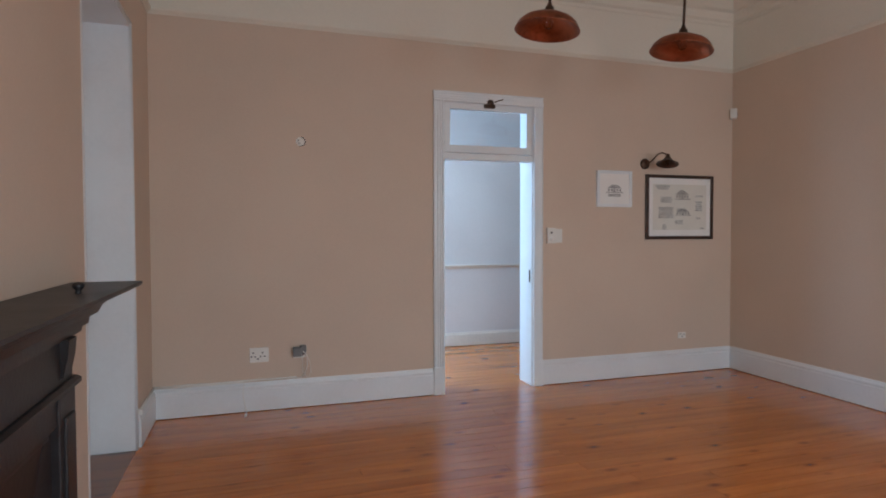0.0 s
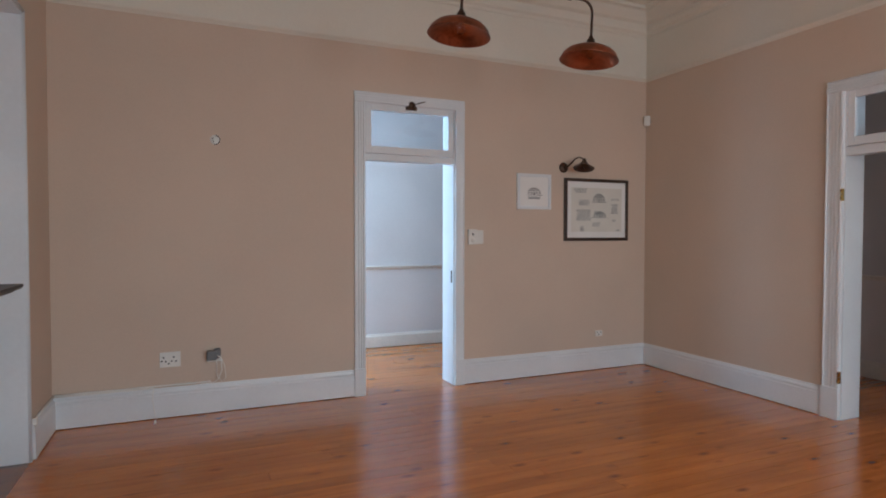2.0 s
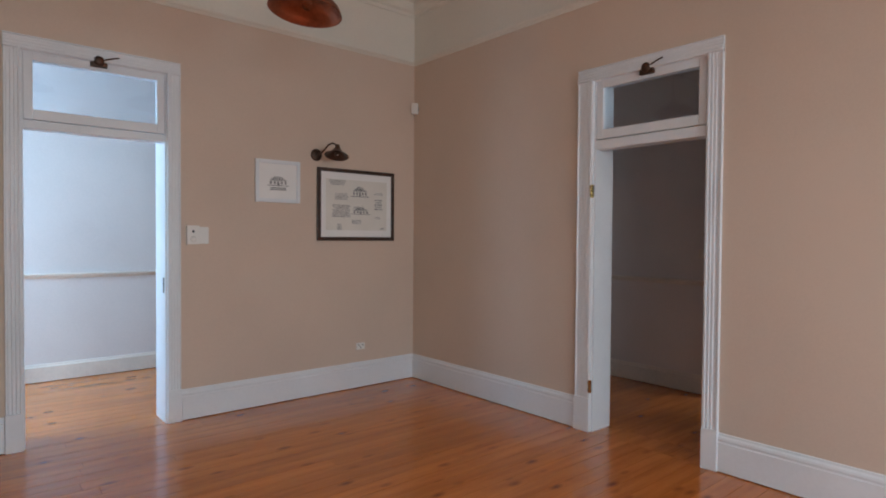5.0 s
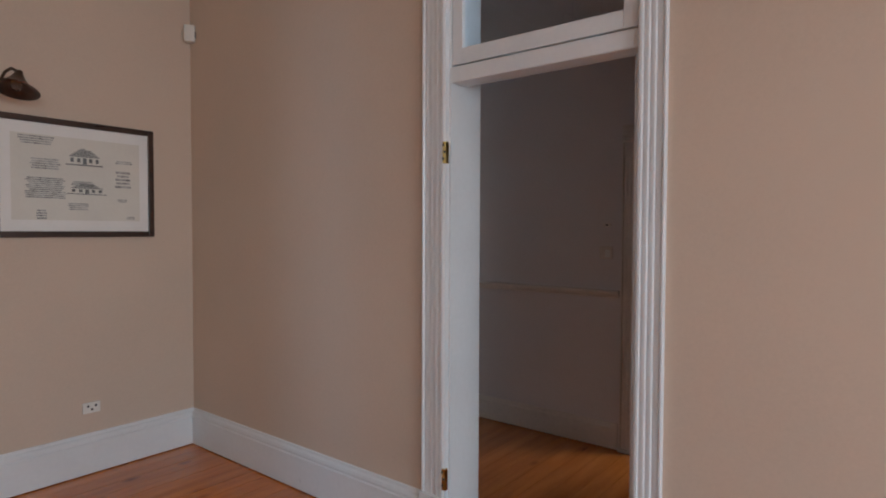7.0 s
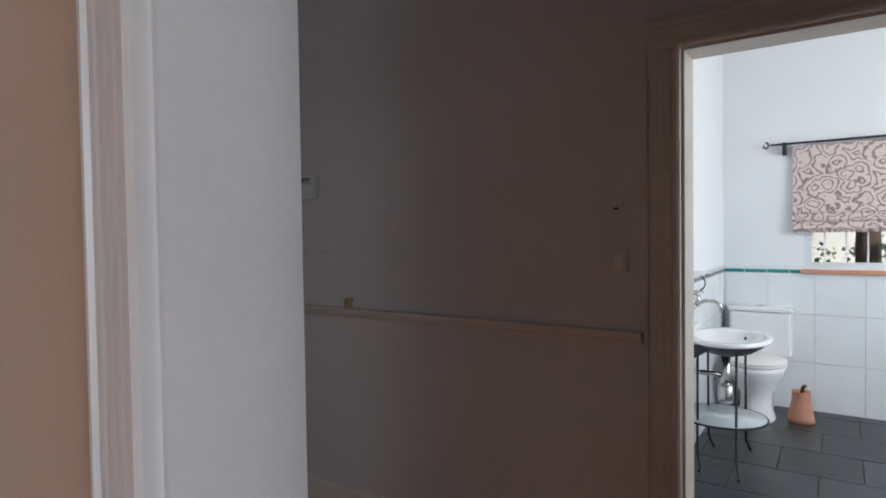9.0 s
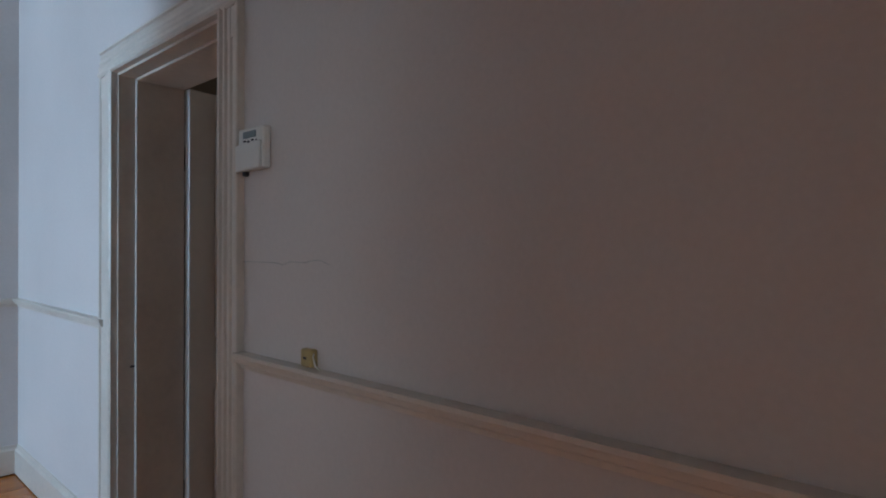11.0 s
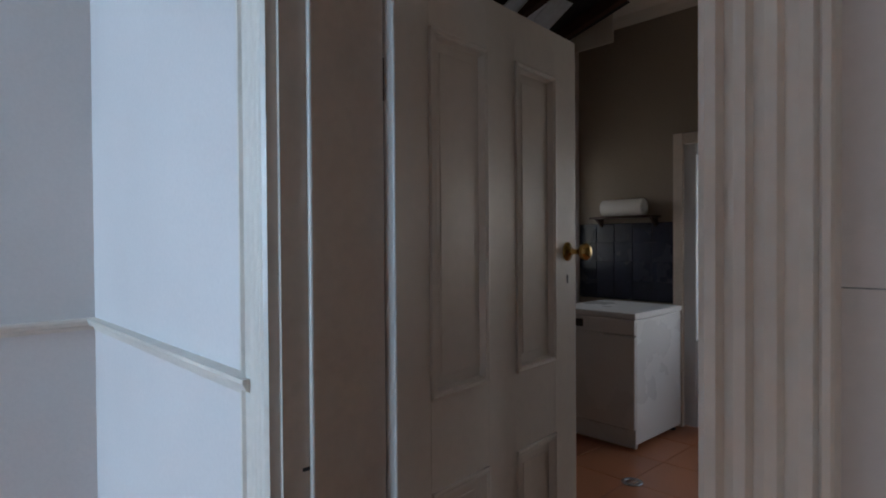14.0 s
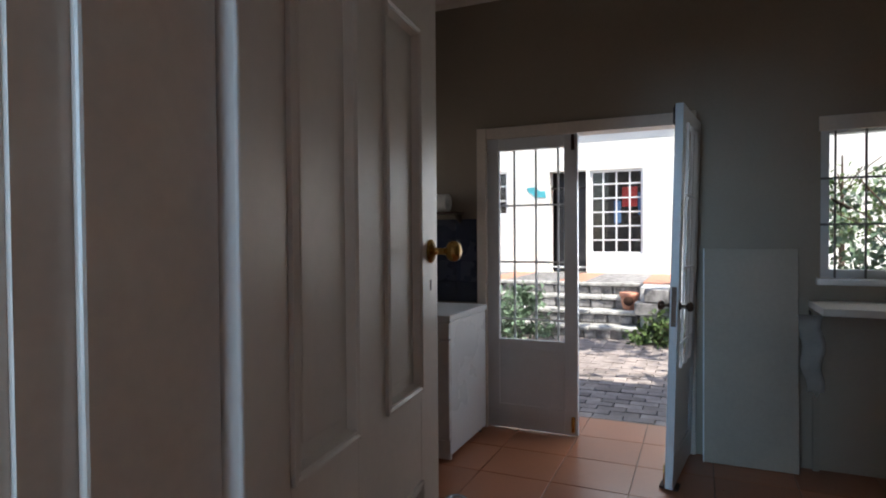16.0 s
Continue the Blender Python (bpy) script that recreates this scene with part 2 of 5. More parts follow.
def sweep(profile, origin, u, v, w, length, bm=None):
    """A profile (u, v) drawn out along w from origin."""
    bm = bm or bmesh.new()
    o, u, v, w = Vector(origin), Vector(u), Vector(v), Vector(w)
    a = [bm.verts.new(o + u * p[0] + v * p[1]) for p in profile]
    b = [bm.verts.new(o + u * p[0] + v * p[1] + w * length) for p in profile]
    k = len(profile)
    for i in range(k):
        bm.faces.new((a[i], a[(i + 1) % k], b[(i + 1) % k], b[i]))
    bm.faces.new(a[::-1])
    bm.faces.new(b)
    bmesh.ops.recalc_face_normals(bm, faces=bm.faces[:])
    return bm


def lathe(profile, seg=32, sx=1.0, sy=1.0):
    bm = bmesh.new()
    rings = []
    for r, z in profile:
        rings.append([bm.verts.new((r * sx * math.cos(2 * math.pi * i / seg), r * sy * math.sin(2 * math.pi * i / seg), z)) for i in range(seg)])
    for a, b in zip(rings, rings[1:]):
        for i in range(seg):
            bm.faces.new((a[i], a[(i + 1) % seg], b[(i + 1) % seg], b[i]))
    bmesh.ops.remove_doubles(bm, verts=bm.verts[:], dist=0.0002)
    for f in bm.faces:
        f.smooth = True
    return bm


def tube(points, r, seg=10, bm=None):
    """A round bar along a line of points."""
    bm = bm or bmesh.new()
    pts = [Vector(p) for p in points]
    rings = []
    side = None
    for i, p in enumerate(pts):
        d = (pts[min(i + 1, len(pts) - 1)] - pts[max(i - 1, 0)]).normalized()
        if side is None:
            side = d.orthogonal().normalized()
        side = (side - d * side.dot(d)).normalized()
        up = d.cross(side)
        rings.append([bm.verts.new(p + (side * math.cos(2 * math.pi * k / seg) + up * math.sin(2 * math.pi * k / seg)) * r) for k in range(seg)])
    for a, b in zip(rings, rings[1:]):
        for k in range(seg):
            f = bm.faces.new((a[k], a[(k + 1) % seg], b[(k + 1) % seg], b[k]))
            f.smooth = True
    bm.faces.new(rings[0][::-1])
    bm.faces.new(rings[-1])
    return bm


def arc(c, r, a0, a1, ax, ay, n=10):
    c, ax, ay = Vector(c), Vector(ax), Vector(ay)
    return [c + (ax * math.cos(radians(a0 + (a1 - a0) * i / n)) + ay * math.sin(radians(a0 + (a1 - a0) * i / n))) * r for i in range(n + 1)]


def moved(bm, m):
    bmesh.ops.transform(bm, matrix=m, verts=bm.verts[:])
    return bm


def mesh(name, bm, mat):
    me = bpy.data.meshes.new(name)
    bm.to_mesh(me)
    bm.free()
    me.materials.append(mat)
    return me


def part(name, bm, mat, parent, label=""):
    ob = new(name, mesh(name, bm, mat))
    ob.parent = parent
    if label:
        tagged(ob, label=label)
    return ob


def thing(name, at, label, category, group="", turn=0):
    ob = new(name)
    ob.empty_display_size = 0.1
    ob.matrix_world = pose(*at, 0, 0, turn)
    return tagged(ob, label, category, group)


def fixed(name, bm, mat, label="", category=""):
    ob = new(name, mesh(name, bm, mat))
    return tagged(ob, label, category, kind="structure")


def wall(name, along, p0, p1, a0, a1, z1, holes, mat, label, z0=0.0):
    """A wall from a0 to a1 along x or y, between p0 and p1 across, with holes (from, to, sill, head)."""
    bm = bmesh.new()
    cuts = sorted({a0, a1, *[h[0] for h in holes], *[h[1] for h in holes]})
    for s, e in zip(cuts, cuts[1:]):
        spans = [(z0, z1)]
        for h in holes:
            if h[0] <= s and e <= h[1]:
                spans = [q for lo, hi in spans for q in ((lo, min(hi, h[2])), (max(lo, h[3]), hi)) if q[1] - q[0] > 1e-4]
        for lo, hi in spans:
            if along == "x":
                bx(bm, s, e, p0, p1, lo, hi)
            else:
                bx(bm, p0, p1, s, e, lo, hi)
    return fixed(name, bm, mat, label, "wall")


# ---- the plan ----
N, E, XH, YH, W, S = 4.45, 4.45, 6.04, 6.43, -0.95, -2.4
NB, EB, XHB = 4.70, 4.665, 6.33
BN, BE = 2.47, 9.1
XK = 9.44
HL, HH, HK = 3.78, 3.4, 2.94
D1 = (1.331, 2.21, 0.0, 2.54)
D2 = (1.558, 2.385, 0.0, 2.48)
DB = (1.34, 2.14, 0.0, 1.93)
DK = (4.0, 4.895, 0.0, 2.0)

wall("wall_north", "x", N, N + 0.12, W, E + 0.1, HL, [D1], CREAM, "cream painted plaster wall of the sitting room")
wall("wall_north_hall_side", "x", N + 0.12, NB, W, EB, HH, [D1], HALL, "pale painted plaster wall of the hall")
wall("wall_east", "y", E, E + 0.1, S, N, HL, [D2], CREAM, "cream painted plaster wall of the sitting room")
wall("wall_east_hall_side", "y", E + 0.1, EB, S, N + 0.12, HH, [D2], HALL, "pale painted plaster wall of the hall")
wall("wall_west", "y", W - 0.3, W, S, N, HL, [(2.69, 3.83, 0, 2.73)], CREAM, "cream painted wall with a deep doorway beside the fireplace")
# Added out of view to stop sun leaking round the west door.
wall("porch_wall", "y", W - 0.5, W - 0.36, 2.3, 4.2, HL, [], RENDERED, "unseen wall added behind the west door to block sun")
wall("wall_south", "x", S - 0.25, S, W - 0.3, E + 0.1, HL, [(0.0, 1.2, 0.7, 2.6), (2.4, 3.6, 0.7, 2.6)], CREAM, "cream painted wall with two windows")
wall("hall_wall_north", "x", YH, YH + 0.25, W, XK + 0.0, HH, [(8.55, 9.34, 1.05, 1.95)], HALL, "pale painted plaster wall at the end of the hall")
wall("hall_wall_east", "y", XH, XH + 0.09, S, YH, HH, [DB, DK], HALL, "pale painted plaster hall wall with two doorways")
wall("kitchen_wall_west", "y", XH + 0.09, 6.30, 2.9, YH, HH, [DK], KITW, "grey green painted kitchen wall")
wall("bathroom_wall_west", "y", XH + 0.09, XH + 0.13, -0.4, 2.9, HH, [DB], BATHW, "white painted bathroom wall")
wall("hall_wall_west", "y", W - 0.25, W, NB, YH, HH, [(4.9, 6.2, 0.9, 3.1)], HALL, "pale hall wall with a tall window")
wall("hall_wall_south", "x", S - 0.25, S, EB, XH, HH, [], HALL, "plain wall closing the hall")
wall("bathroom_wall_north", "x", BN, 2.9, XH + 0.13, 9.3, HH, [], BATHW, "white painted bathroom wall behind the basin")
wall("bathroom_wall_east", "y", BE, 9.3, -0.4, BN, HH, [(1.07, 1.93, 1.04, 1.96)], BATHW, "white painted bathroom wall with a small window")
wall("bathroom_wall_south", "x", -0.65, -0.4, XH + 0.14, 9.3, HH, [(7.0, 8.2, 1.0, 2.4)], BATHW, "white bathroom wall with a window")
wall("kitchen_wall_east", "y", XK, XK + 0.28, 2.9, YH + 0.25, 3.2, [(4.29, 5.64, 0, 2.02), (2.78, 3.657, 1.06, 1.93)], KITW, "grey green kitchen wall with garden doors and a window")
wall("kitchen_wall_south", "x", 2.9, 3.0, XHB, XK, HH, [], KITW, "plain grey green kitchen wall")

fixed("ceiling", box(W - 0.3, E + 0.1, S - 0.25, N + 0.12, HL, HL + 0.1), CEIL, "off-white plaster ceiling", "ceiling")
bm = box(W - 0.25, EB, N + 0.121, YH + 0.25, HH, HH + 0.1)
bx(bm, EB, XHB - 0.1, S - 0.25, YH + 0.25, HH, HH + 0.1)
bx(bm, XHB - 0.1, 9.3, -0.65, 2.9, HH, HH + 0.1)
fixed("ceiling_hall", bm, CEIL, "plain white plaster hall ceiling", "ceiling")
# kitchen ceiling with a stripped corner, where the lean-to roof comes down to the wall
bm = box(XHB, XK, 3.0, 5.25, HK, HK + 0.03)
bx(bm, 8.2, XK, 5.25, 5.98, HK, HK + 0.03)
bx(bm, 9.2, XK, 5.98, YH, HK, HK + 0.03)
bx(bm, 9.19, 9.2, 5.98, YH, 2.7, 3.18)
fixed("ceiling_kitchen", bm, CEIL, "white ceiling boards torn away over one corner", "ceiling")
bm = bmesh.new()
for x0, x1, y1, z1 in ((8.3, 8.43, 6.42, 2.66), (8.46, 8.6, 6.4, 2.68), (8.605, 8.8, 6.34, 2.71)):
    sweep([(5.9, HK + 0.03), (y1, z1), (y1, z1 + 0.018), (5.9, HK + 0.048)], (x0, 0, 0), (0, 1, 0), (0, 0, 1), (1, 0, 0), x1 - x0, bm)
fixed("ceiling_kitchen_boards", bm, BOARDC, "peeling pale boards left in the stripped ceiling", "ceiling")
bm = bmesh.new()
for x in (7.45, 7.95, 8.43, 8.95):
    sweep([(5.2, HK + 0.1), (6.42, 2.68), (6.42, 2.76), (5.2, HK + 0.2)], (x, 0, 0), (0, 1, 0), (0, 0, 1), (1, 0, 0), 0.05, bm)
fixed("ceiling_kitchen_joists", bm, DARKTIMBER, "dark bare roof joists above the torn ceiling", "ceiling")
fixed("roof_slope_kitchen", sweep([(5.0, 3.19), (6.428, 2.8), (6.428, 2.78), (5.0, 3.17)], (6.62, 0, 0), (0, 1, 0), (0, 0, 1), (1, 0, 0), 9.19 - 6.62), VOIDSHADE, "lean-to roof underside coloured near black as the shade of the void", "roof")
fixed("wall_nib_kitchen", box(6.3, 6.57, 4.985, 5.2, 0, 3.19), KITW, "short grey green wall nib behind the open door", "wall")
fixed("roof_kitchen", box(XHB - 0.03, XK + 0.3, 2.9, YH + 0.26, 3.2, 3.27), DARKTIMBER, "dark underside of the roof", "roof")
fixed("ceiling_kitchen_cornice", sweep([(0, 0), (0.07, 0), (0.05, -0.03), (0, -0.06)], (XK, 3.0, HK), (-1, 0, 0), (0, 0, 1), (0, 1, 0), YH - 3.0), CEIL, "narrow white cornice", "trim")

# floors under the boards and tiles
fixed("floor", box(W - 0.32, XH + 0.27, S - 0.25, YH + 0.1, -0.2, -0.022), DARKTIMBER, "dark subfloor under the boards", "floor")
fixed("floor_kitchen", box(XHB - 0.02, 9.93, 2.9, YH, -0.2, -0.006), GROUT, "cement bed of the kitchen floor", "floor")
fixed("floor_bathroom", box(XH + 0.27, 9.12, -0.5, 2.5, -0.2, -0.008), GROUT, "cement bed of the bathroom floor", "floor")

# ---- mouldings ----
SKIRT = [(0, 0.006), (0.024, 0.006), (0.024, 0.175), (0.019, 0.18), (0.019, 0.19), (0.024, 0.195), (0.02, 0.208), (0.011, 0.216), (0.008, 0.228), (0, 0.23)]
SKIRTH = [(0, 0.007), (0.02, 0.007), (0.02, 0.14), (0.012, 0.15), (0.008, 0.165), (0, 0.167)]
DADO = [(0, 0), (0.008, 0), (0.012, 0.012), (0.026, 0.02), (0.03, 0.03), (0.034, 0.036), (0.034, 0.046), (0, 0.048)]
CASING = [(0, 0), (0, 0.024), (0.008, 0.03), (0.018, 0.03), (0.022, 0.021), (0.032, 0.026), (0.042, 0.026), (0.046, 0.018), (0.056, 0.022), (0.066, 0.022),
        (0.07, 0.015), (0.082, 0.019), (0.092, 0.019), (0.096, 0.016), (0.1, 0.024), (0.106, 0.024), (0.108, 0.02), (0.108, 0)]
Z = (0, 0, 1)


def run_x(name, prof, y, face, x0, x1, z, mat, label):
    fixed(name, sweep(prof, (x0, y, z), (0, face, 0), Z, (1, 0, 0), x1 - x0), mat, label, "trim")


def run_y(name, prof, x, face, y0, y1, z, mat, label):
    fixed(name, sweep(prof, (x, y0, z), (face, 0, 0), Z, (0, 1, 0), y1 - y0), mat, label, "trim")


SK = "tall white painted wooden skirting board"
run_x("baseboard", SKIRT, N, -1, W, 1.245, 0, WHITE, SK)
run_x("baseboard", SKIRT, N, -1, 2.297, E, 0, WHITE, SK)
run_y("baseboard", SKIRT, E, -1, 2.5, N - 0.024, 0, WHITE, SK)
run_y("baseboard", SKIRT, E, -1, S, 1.48, 0, WHITE, SK)
run_y("baseboard", SKIRT, W, 1, 3.84, N - 0.024, 0, WHITE, SK)
SKH = "low painted hall skirting board"
run_x("baseboard", SKIRTH, YH, -1, W, XH, 0, OLDWHITE, SKH)
run_y("baseboard", SKIRTH, XH, -1, 5.0, YH - 0.02, 0, OLDWHITE, SKH)
run_y("baseboard", SKIRTH, XH, -1, 2.25, 3.91, 0, OLDWHITE, SKH)
run_y("baseboard", SKIRTH, XH, -1, S, 1.23, 0, OLDWHITE, SKH)
RAIL = "moulded painted dado rail along the hall wall"
run_x("dado_rail", DADO, YH, -1, W, XH, 0.957, OLDWHITE, RAIL)
run_y("dado_rail", DADO, XH, -1, 4.985, YH - 0.03, 0.957, OLDWHITE, RAIL)
run_y("dado_rail", DADO, XH, -1, 2.25, 3.912, 0.957, OLDWHITE, RAIL)
run_y("dado_rail", DADO, XH, -1, S, 1.23, 0.957, OLDWHITE, RAIL)
# picture rail, white frieze and cornice of the sitting room
PRAIL = [(0, 0), (0.008, 0), (0.016, 0.014), (0.03, 0.024), (0.034, 0.034), (0.034, 0.042), (0, 0.048)]
CORN = [(0, 0), (0.015, 0), (0.015, 0.03), (0.04, 0.05), (0.05, 0.09), (0.05, 0.12), (0.09, 0.14), (0.13, 0.19), (0.15, 0.22), (0.19, 0.23), (0.19, 0.262), (0.26, 0.27), (0.26, 0.3), (0, 0.3)]
for nm, prof, z, mt, lb in (("picture_rail", PRAIL, 3.02, CEIL, "off-white picture rail under the frieze"), ("cornice", CORN, HL - 0.3, CEIL, "stepped off-white plaster cornice")):
    run_x(nm, prof, N, -1, W, E, z, mt, lb)
    run_y(nm, prof, E, -1, S, N, z, mt, lb)
    run_y(nm, prof, W, 1, S, N, z, mt, lb)
    run_x(nm, prof, S, 1, W, E, z, mt, lb)
FR = "off-white painted frieze above the picture rail"
fixed("frieze", box(W, E - 0.006, N - 0.006, N, 3.068, HL - 0.3), CEIL, FR, "wall")
fixed("frieze", box(E - 0.006, E, S, N, 3.068, HL - 0.3), CEIL, FR, "wall")
fixed("frieze", box(W, W + 0.006, S, N - 0.006, 3.068, HL - 0.3), CEIL, FR, "wall")


# ---- doorways ----
def doorway(name, at, turn, width, depth, head, mat, label, case_far=False, plinth=0.24, transom=None, cw=1.0, cl=None):
    """A lined and cased doorway. Local x runs across the opening from its left, y into the wall."""
    cl = cl or cw
    CASE = [(u * cw, v) for u, v in CASING]
    CASEL = [(u * cl, v) for u, v in CASING]
    t = thing(name, at, label, "doorway", turn=turn)
    tagged(t, kind="structure")
    part("jamb", box(-0.001, 0.022, 0.0, depth, 0, head), mat, t)
    part("jamb", box(width - 0.022, width + 0.001, 0.0, depth, 0, head), mat, t)
    part("head", box(0.022, width - 0.022, 0.0, depth, head - 0.022, head + 0.001), mat, t)
    for y, f in ((0, -1),) + (((depth, 1),) if case_far else ()):
        part("architrave", sweep(CASEL, (0.012, y, plinth), (-1, 0, 0), (0, f, 0), Z, head - plinth), mat, t)
        part("architrave", sweep(CASE, (width - 0.012, y, plinth), (1, 0, 0), (0, f, 0), Z, head - plinth), mat, t)
        part("architrave", sweep(CASE, (0.012 - 0.108 * cl, y, head - 0.012), (0, 0, 1), (0, f, 0), (1, 0, 0), width - 0.024 + 0.108 * (cw + cl)), mat, t)
        part("plinth_block", box(0.008 - 0.108 * cl, 0.013, min(y, y + f * 0.034), max(y, y + f * 0.034), 0, plinth, 0.003), mat, t)
        part("plinth_block", box(width - 0.013, width - 0.008 + 0.108 * cw, min(y, y + f * 0.034), max(y, y + f * 0.034), 0, plinth, 0.003), mat, t)
        part("architrave_end", box(0.013 - 0.108 * cl, -0.004, min(y, y + f * 0.02), max(y, y + f * 0.012), head - 0.1, head - 0.014), mat, t)
        part("architrave_end", box(width + 0.004, width - 0.013 + 0.108 * cw, min(y, y + f * 0.02), max(y, y + f * 0.012), head - 0.1, head - 0.014), mat, t)
    if transom:
        z0, z1, rail = transom
        part("transom_rail", box(0.02, width - 0.02, 0.0, 0.1, rail, z0 - 0.006, 0.006), mat, t)
        fr = part("fanlight", box(0.024, 0.075, 0.004, 0.045, z0, z1, 0.003), mat, t, "white painted hinged fanlight above the doorway")
        for b in (box(width - 0.075, width - 0.024, 0.004, 0.045, z0, z1, 0.003), box(0.075, width - 0.075, 0.004, 0.045, z0, z0 + 0.065, 0.003),
                  box(0.075, width - 0.075, 0.004, 0.045, z1 - 0.055, z1, 0.003)):
            part("sash_bar", b, mat, fr)
        g = part("pane", box(0.07, width - 0.07, 0.022, 0.027, z0 + 0.06, z1 - 0.05), BLUEPANE, fr)
        g.visible_shadow = False
        # Black strip drawn as the shade in the gap above the sash.
        part("gap_line", box(0.024, width - 0.024, 0.002, 0.01, z1, z1 + 0.005), BLACK, t)
        c = width / 2
        bm = box(c - 0.05, c + 0.05, -0.022, 0.004, z1 - 0.035, z1 + 0.0, 0.004)
        bmt = moved(lathe([(0.0, -0.012), (0.03, -0.012), (0.034, 0), (0.03, 0.012), (0.0, 0.012)], 16), Matrix.Translation((c, -0.02, z1 + 0.006)) @ Matrix.Rotation(radians(90), 4, 'X'))
        q = part("fanlight_catch", bm, BRONZE, t, "dark bronze fanlight catch")
        part("catch_knob", bmt, BRONZE, q)
        part("catch_lever", tube([(c + 0.01, -0.026, z1 + 0.005), (c + 0.07, -0.03, z1 + 0.03), (c + 0.12, -0.03, z1 + 0.045)], 0.005, 8), BRONZE, q)
    return t


d1 = doorway("door_1", (D1[0], N, 0), 0, D1[1] - D1[0], NB - N, D1[3], WHITE, "white doorway with a fanlight, door leaf removed", transom=(2.1, 2.53, 2.04), cw=0.85)
part("latch_plate", box(0.853, 0.8575, 0.03, 0.055, 0.95, 1.06, 0.001), BRONZE, d1)
d2 = doorway("door_2", (E, D2[1], 0), -90, D2[1] - D2[0], EB - E, D2[3], WHITE, "white fluted doorway with a fanlight, door leaf removed", transom=(2.062, 2.47, 1.99), cw=0.85, cl=1.2)
for z in (1.655, 0.28):
    h = part("hinge_recess", box(0.004, 0.0218, -0.0325, -0.014, z, z + 0.09), BRASS, d2, "bare brass hinge recess with screw holes")
    for k in range(3):
        part("screw_hole", moved(lathe([(0, 0), (0.005, 0), (0.005, 0.002), (0, 0.002)], 8), pose(0.007 + 0.008 * (k % 2), -0.0325, z + 0.02 + 0.028 * k, 90, 0, 0)), BLACK, h)
part("door_stop", box(D2[1] - D2[0] - 0.05, D2[1] - D2[0] - 0.0225, 0.05, EB - E - 0.004, 0, 1.985, 0.004), WHITE, d2)
part("strike_plate", box(D2[1] - D2[0] - 0.024, D2[1] - D2[0] - 0.0215, 0.004, 0.03, 1.355, 1.43), OLDWHITE, d2)
doorway("door_3", (XH, DB[1], 0), -90, DB[1] - DB[0], 0.13, DB[3], OLDWHITE, "cream painted doorway into the bathroom", plinth=0.02)
d4 = doorway("door_4", (XH, DK[1], 0), -90, DK[1] - DK[0], 6.30 - XH, DK[3], OLDWHITE, "cream painted deep doorway into the kitchen", plinth=0.02, cw=1.0, cl=1.3)
for x0, x1 in ((0.0225, 0.038), (DK[1] - DK[0] - 0.038, DK[1] - DK[0] - 0.0225)):
    part("door_stop", box(x0, x1, 0.06, 0.255, 0, DK[3] - 0.024, 0.005), OLDWHITE, d4)
part("door_stop", box(0.038, DK[1] - DK[0] - 0.038, 0.06, 0.255, DK[3] - 0.034, DK[3] - 0.0225, 0.004), OLDWHITE, d4)
part("jamb_hole", box(0.021, 0.0235, 0.045, 0.07, 0.815, 0.823), BLACK, d4)

# west doorway recess beside the fireplace
wd = thing("door_5", (W, 3.26, 0), "deep white doorway recess beside the fireplace, closed by an added panel", "doorway")
tagged(wd, kind="structure")
part("jamb", box(-0.29, 0.002, 0.545, 0.572, 0, 2.73), WHITE, wd)
part("jamb", box(-0.29, 0.002, -0.572, -0.545, 0, 2.73), WHITE, wd)
part("head", box(-0.29, 0.002, -0.545, 0.545, 2.71, 2.732), WHITE, wd)
part("corner_bead", tube([(0.0, 0.555, 0.0), (0.0, 0.555, 2.74)], 0.012, 8), WHITE, wd)
part("corner_bead", tube([(0.0, -0.555, 2.735), (0.0, 0.555, 2.735)], 0.012, 8), WHITE, wd)
part("door_frame", box(-0.34, -0.29, 0.495, 0.56, 0, 2.72), WHITE, wd)
part("door_frame", box(-0.34, -0.29, -0.56, -0.495, 0, 2.72), WHITE, wd)
# Solid panelled closure added out of view so that no sun enters here.
part("door_panel", box(-0.33, -0.3, -0.495, 0.495, 0.005, 2.7), WHITE, wd)
for z0, z1 in ((0.2, 0.9), (1.1, 2.5)):
    for y0, y1 in ((-0.4, -0.06), (0.06, 0.4)):
        part("raised_panel", box(-0.302, -0.294, y0, y1, z0, z1, 0.004), WHITE, wd)


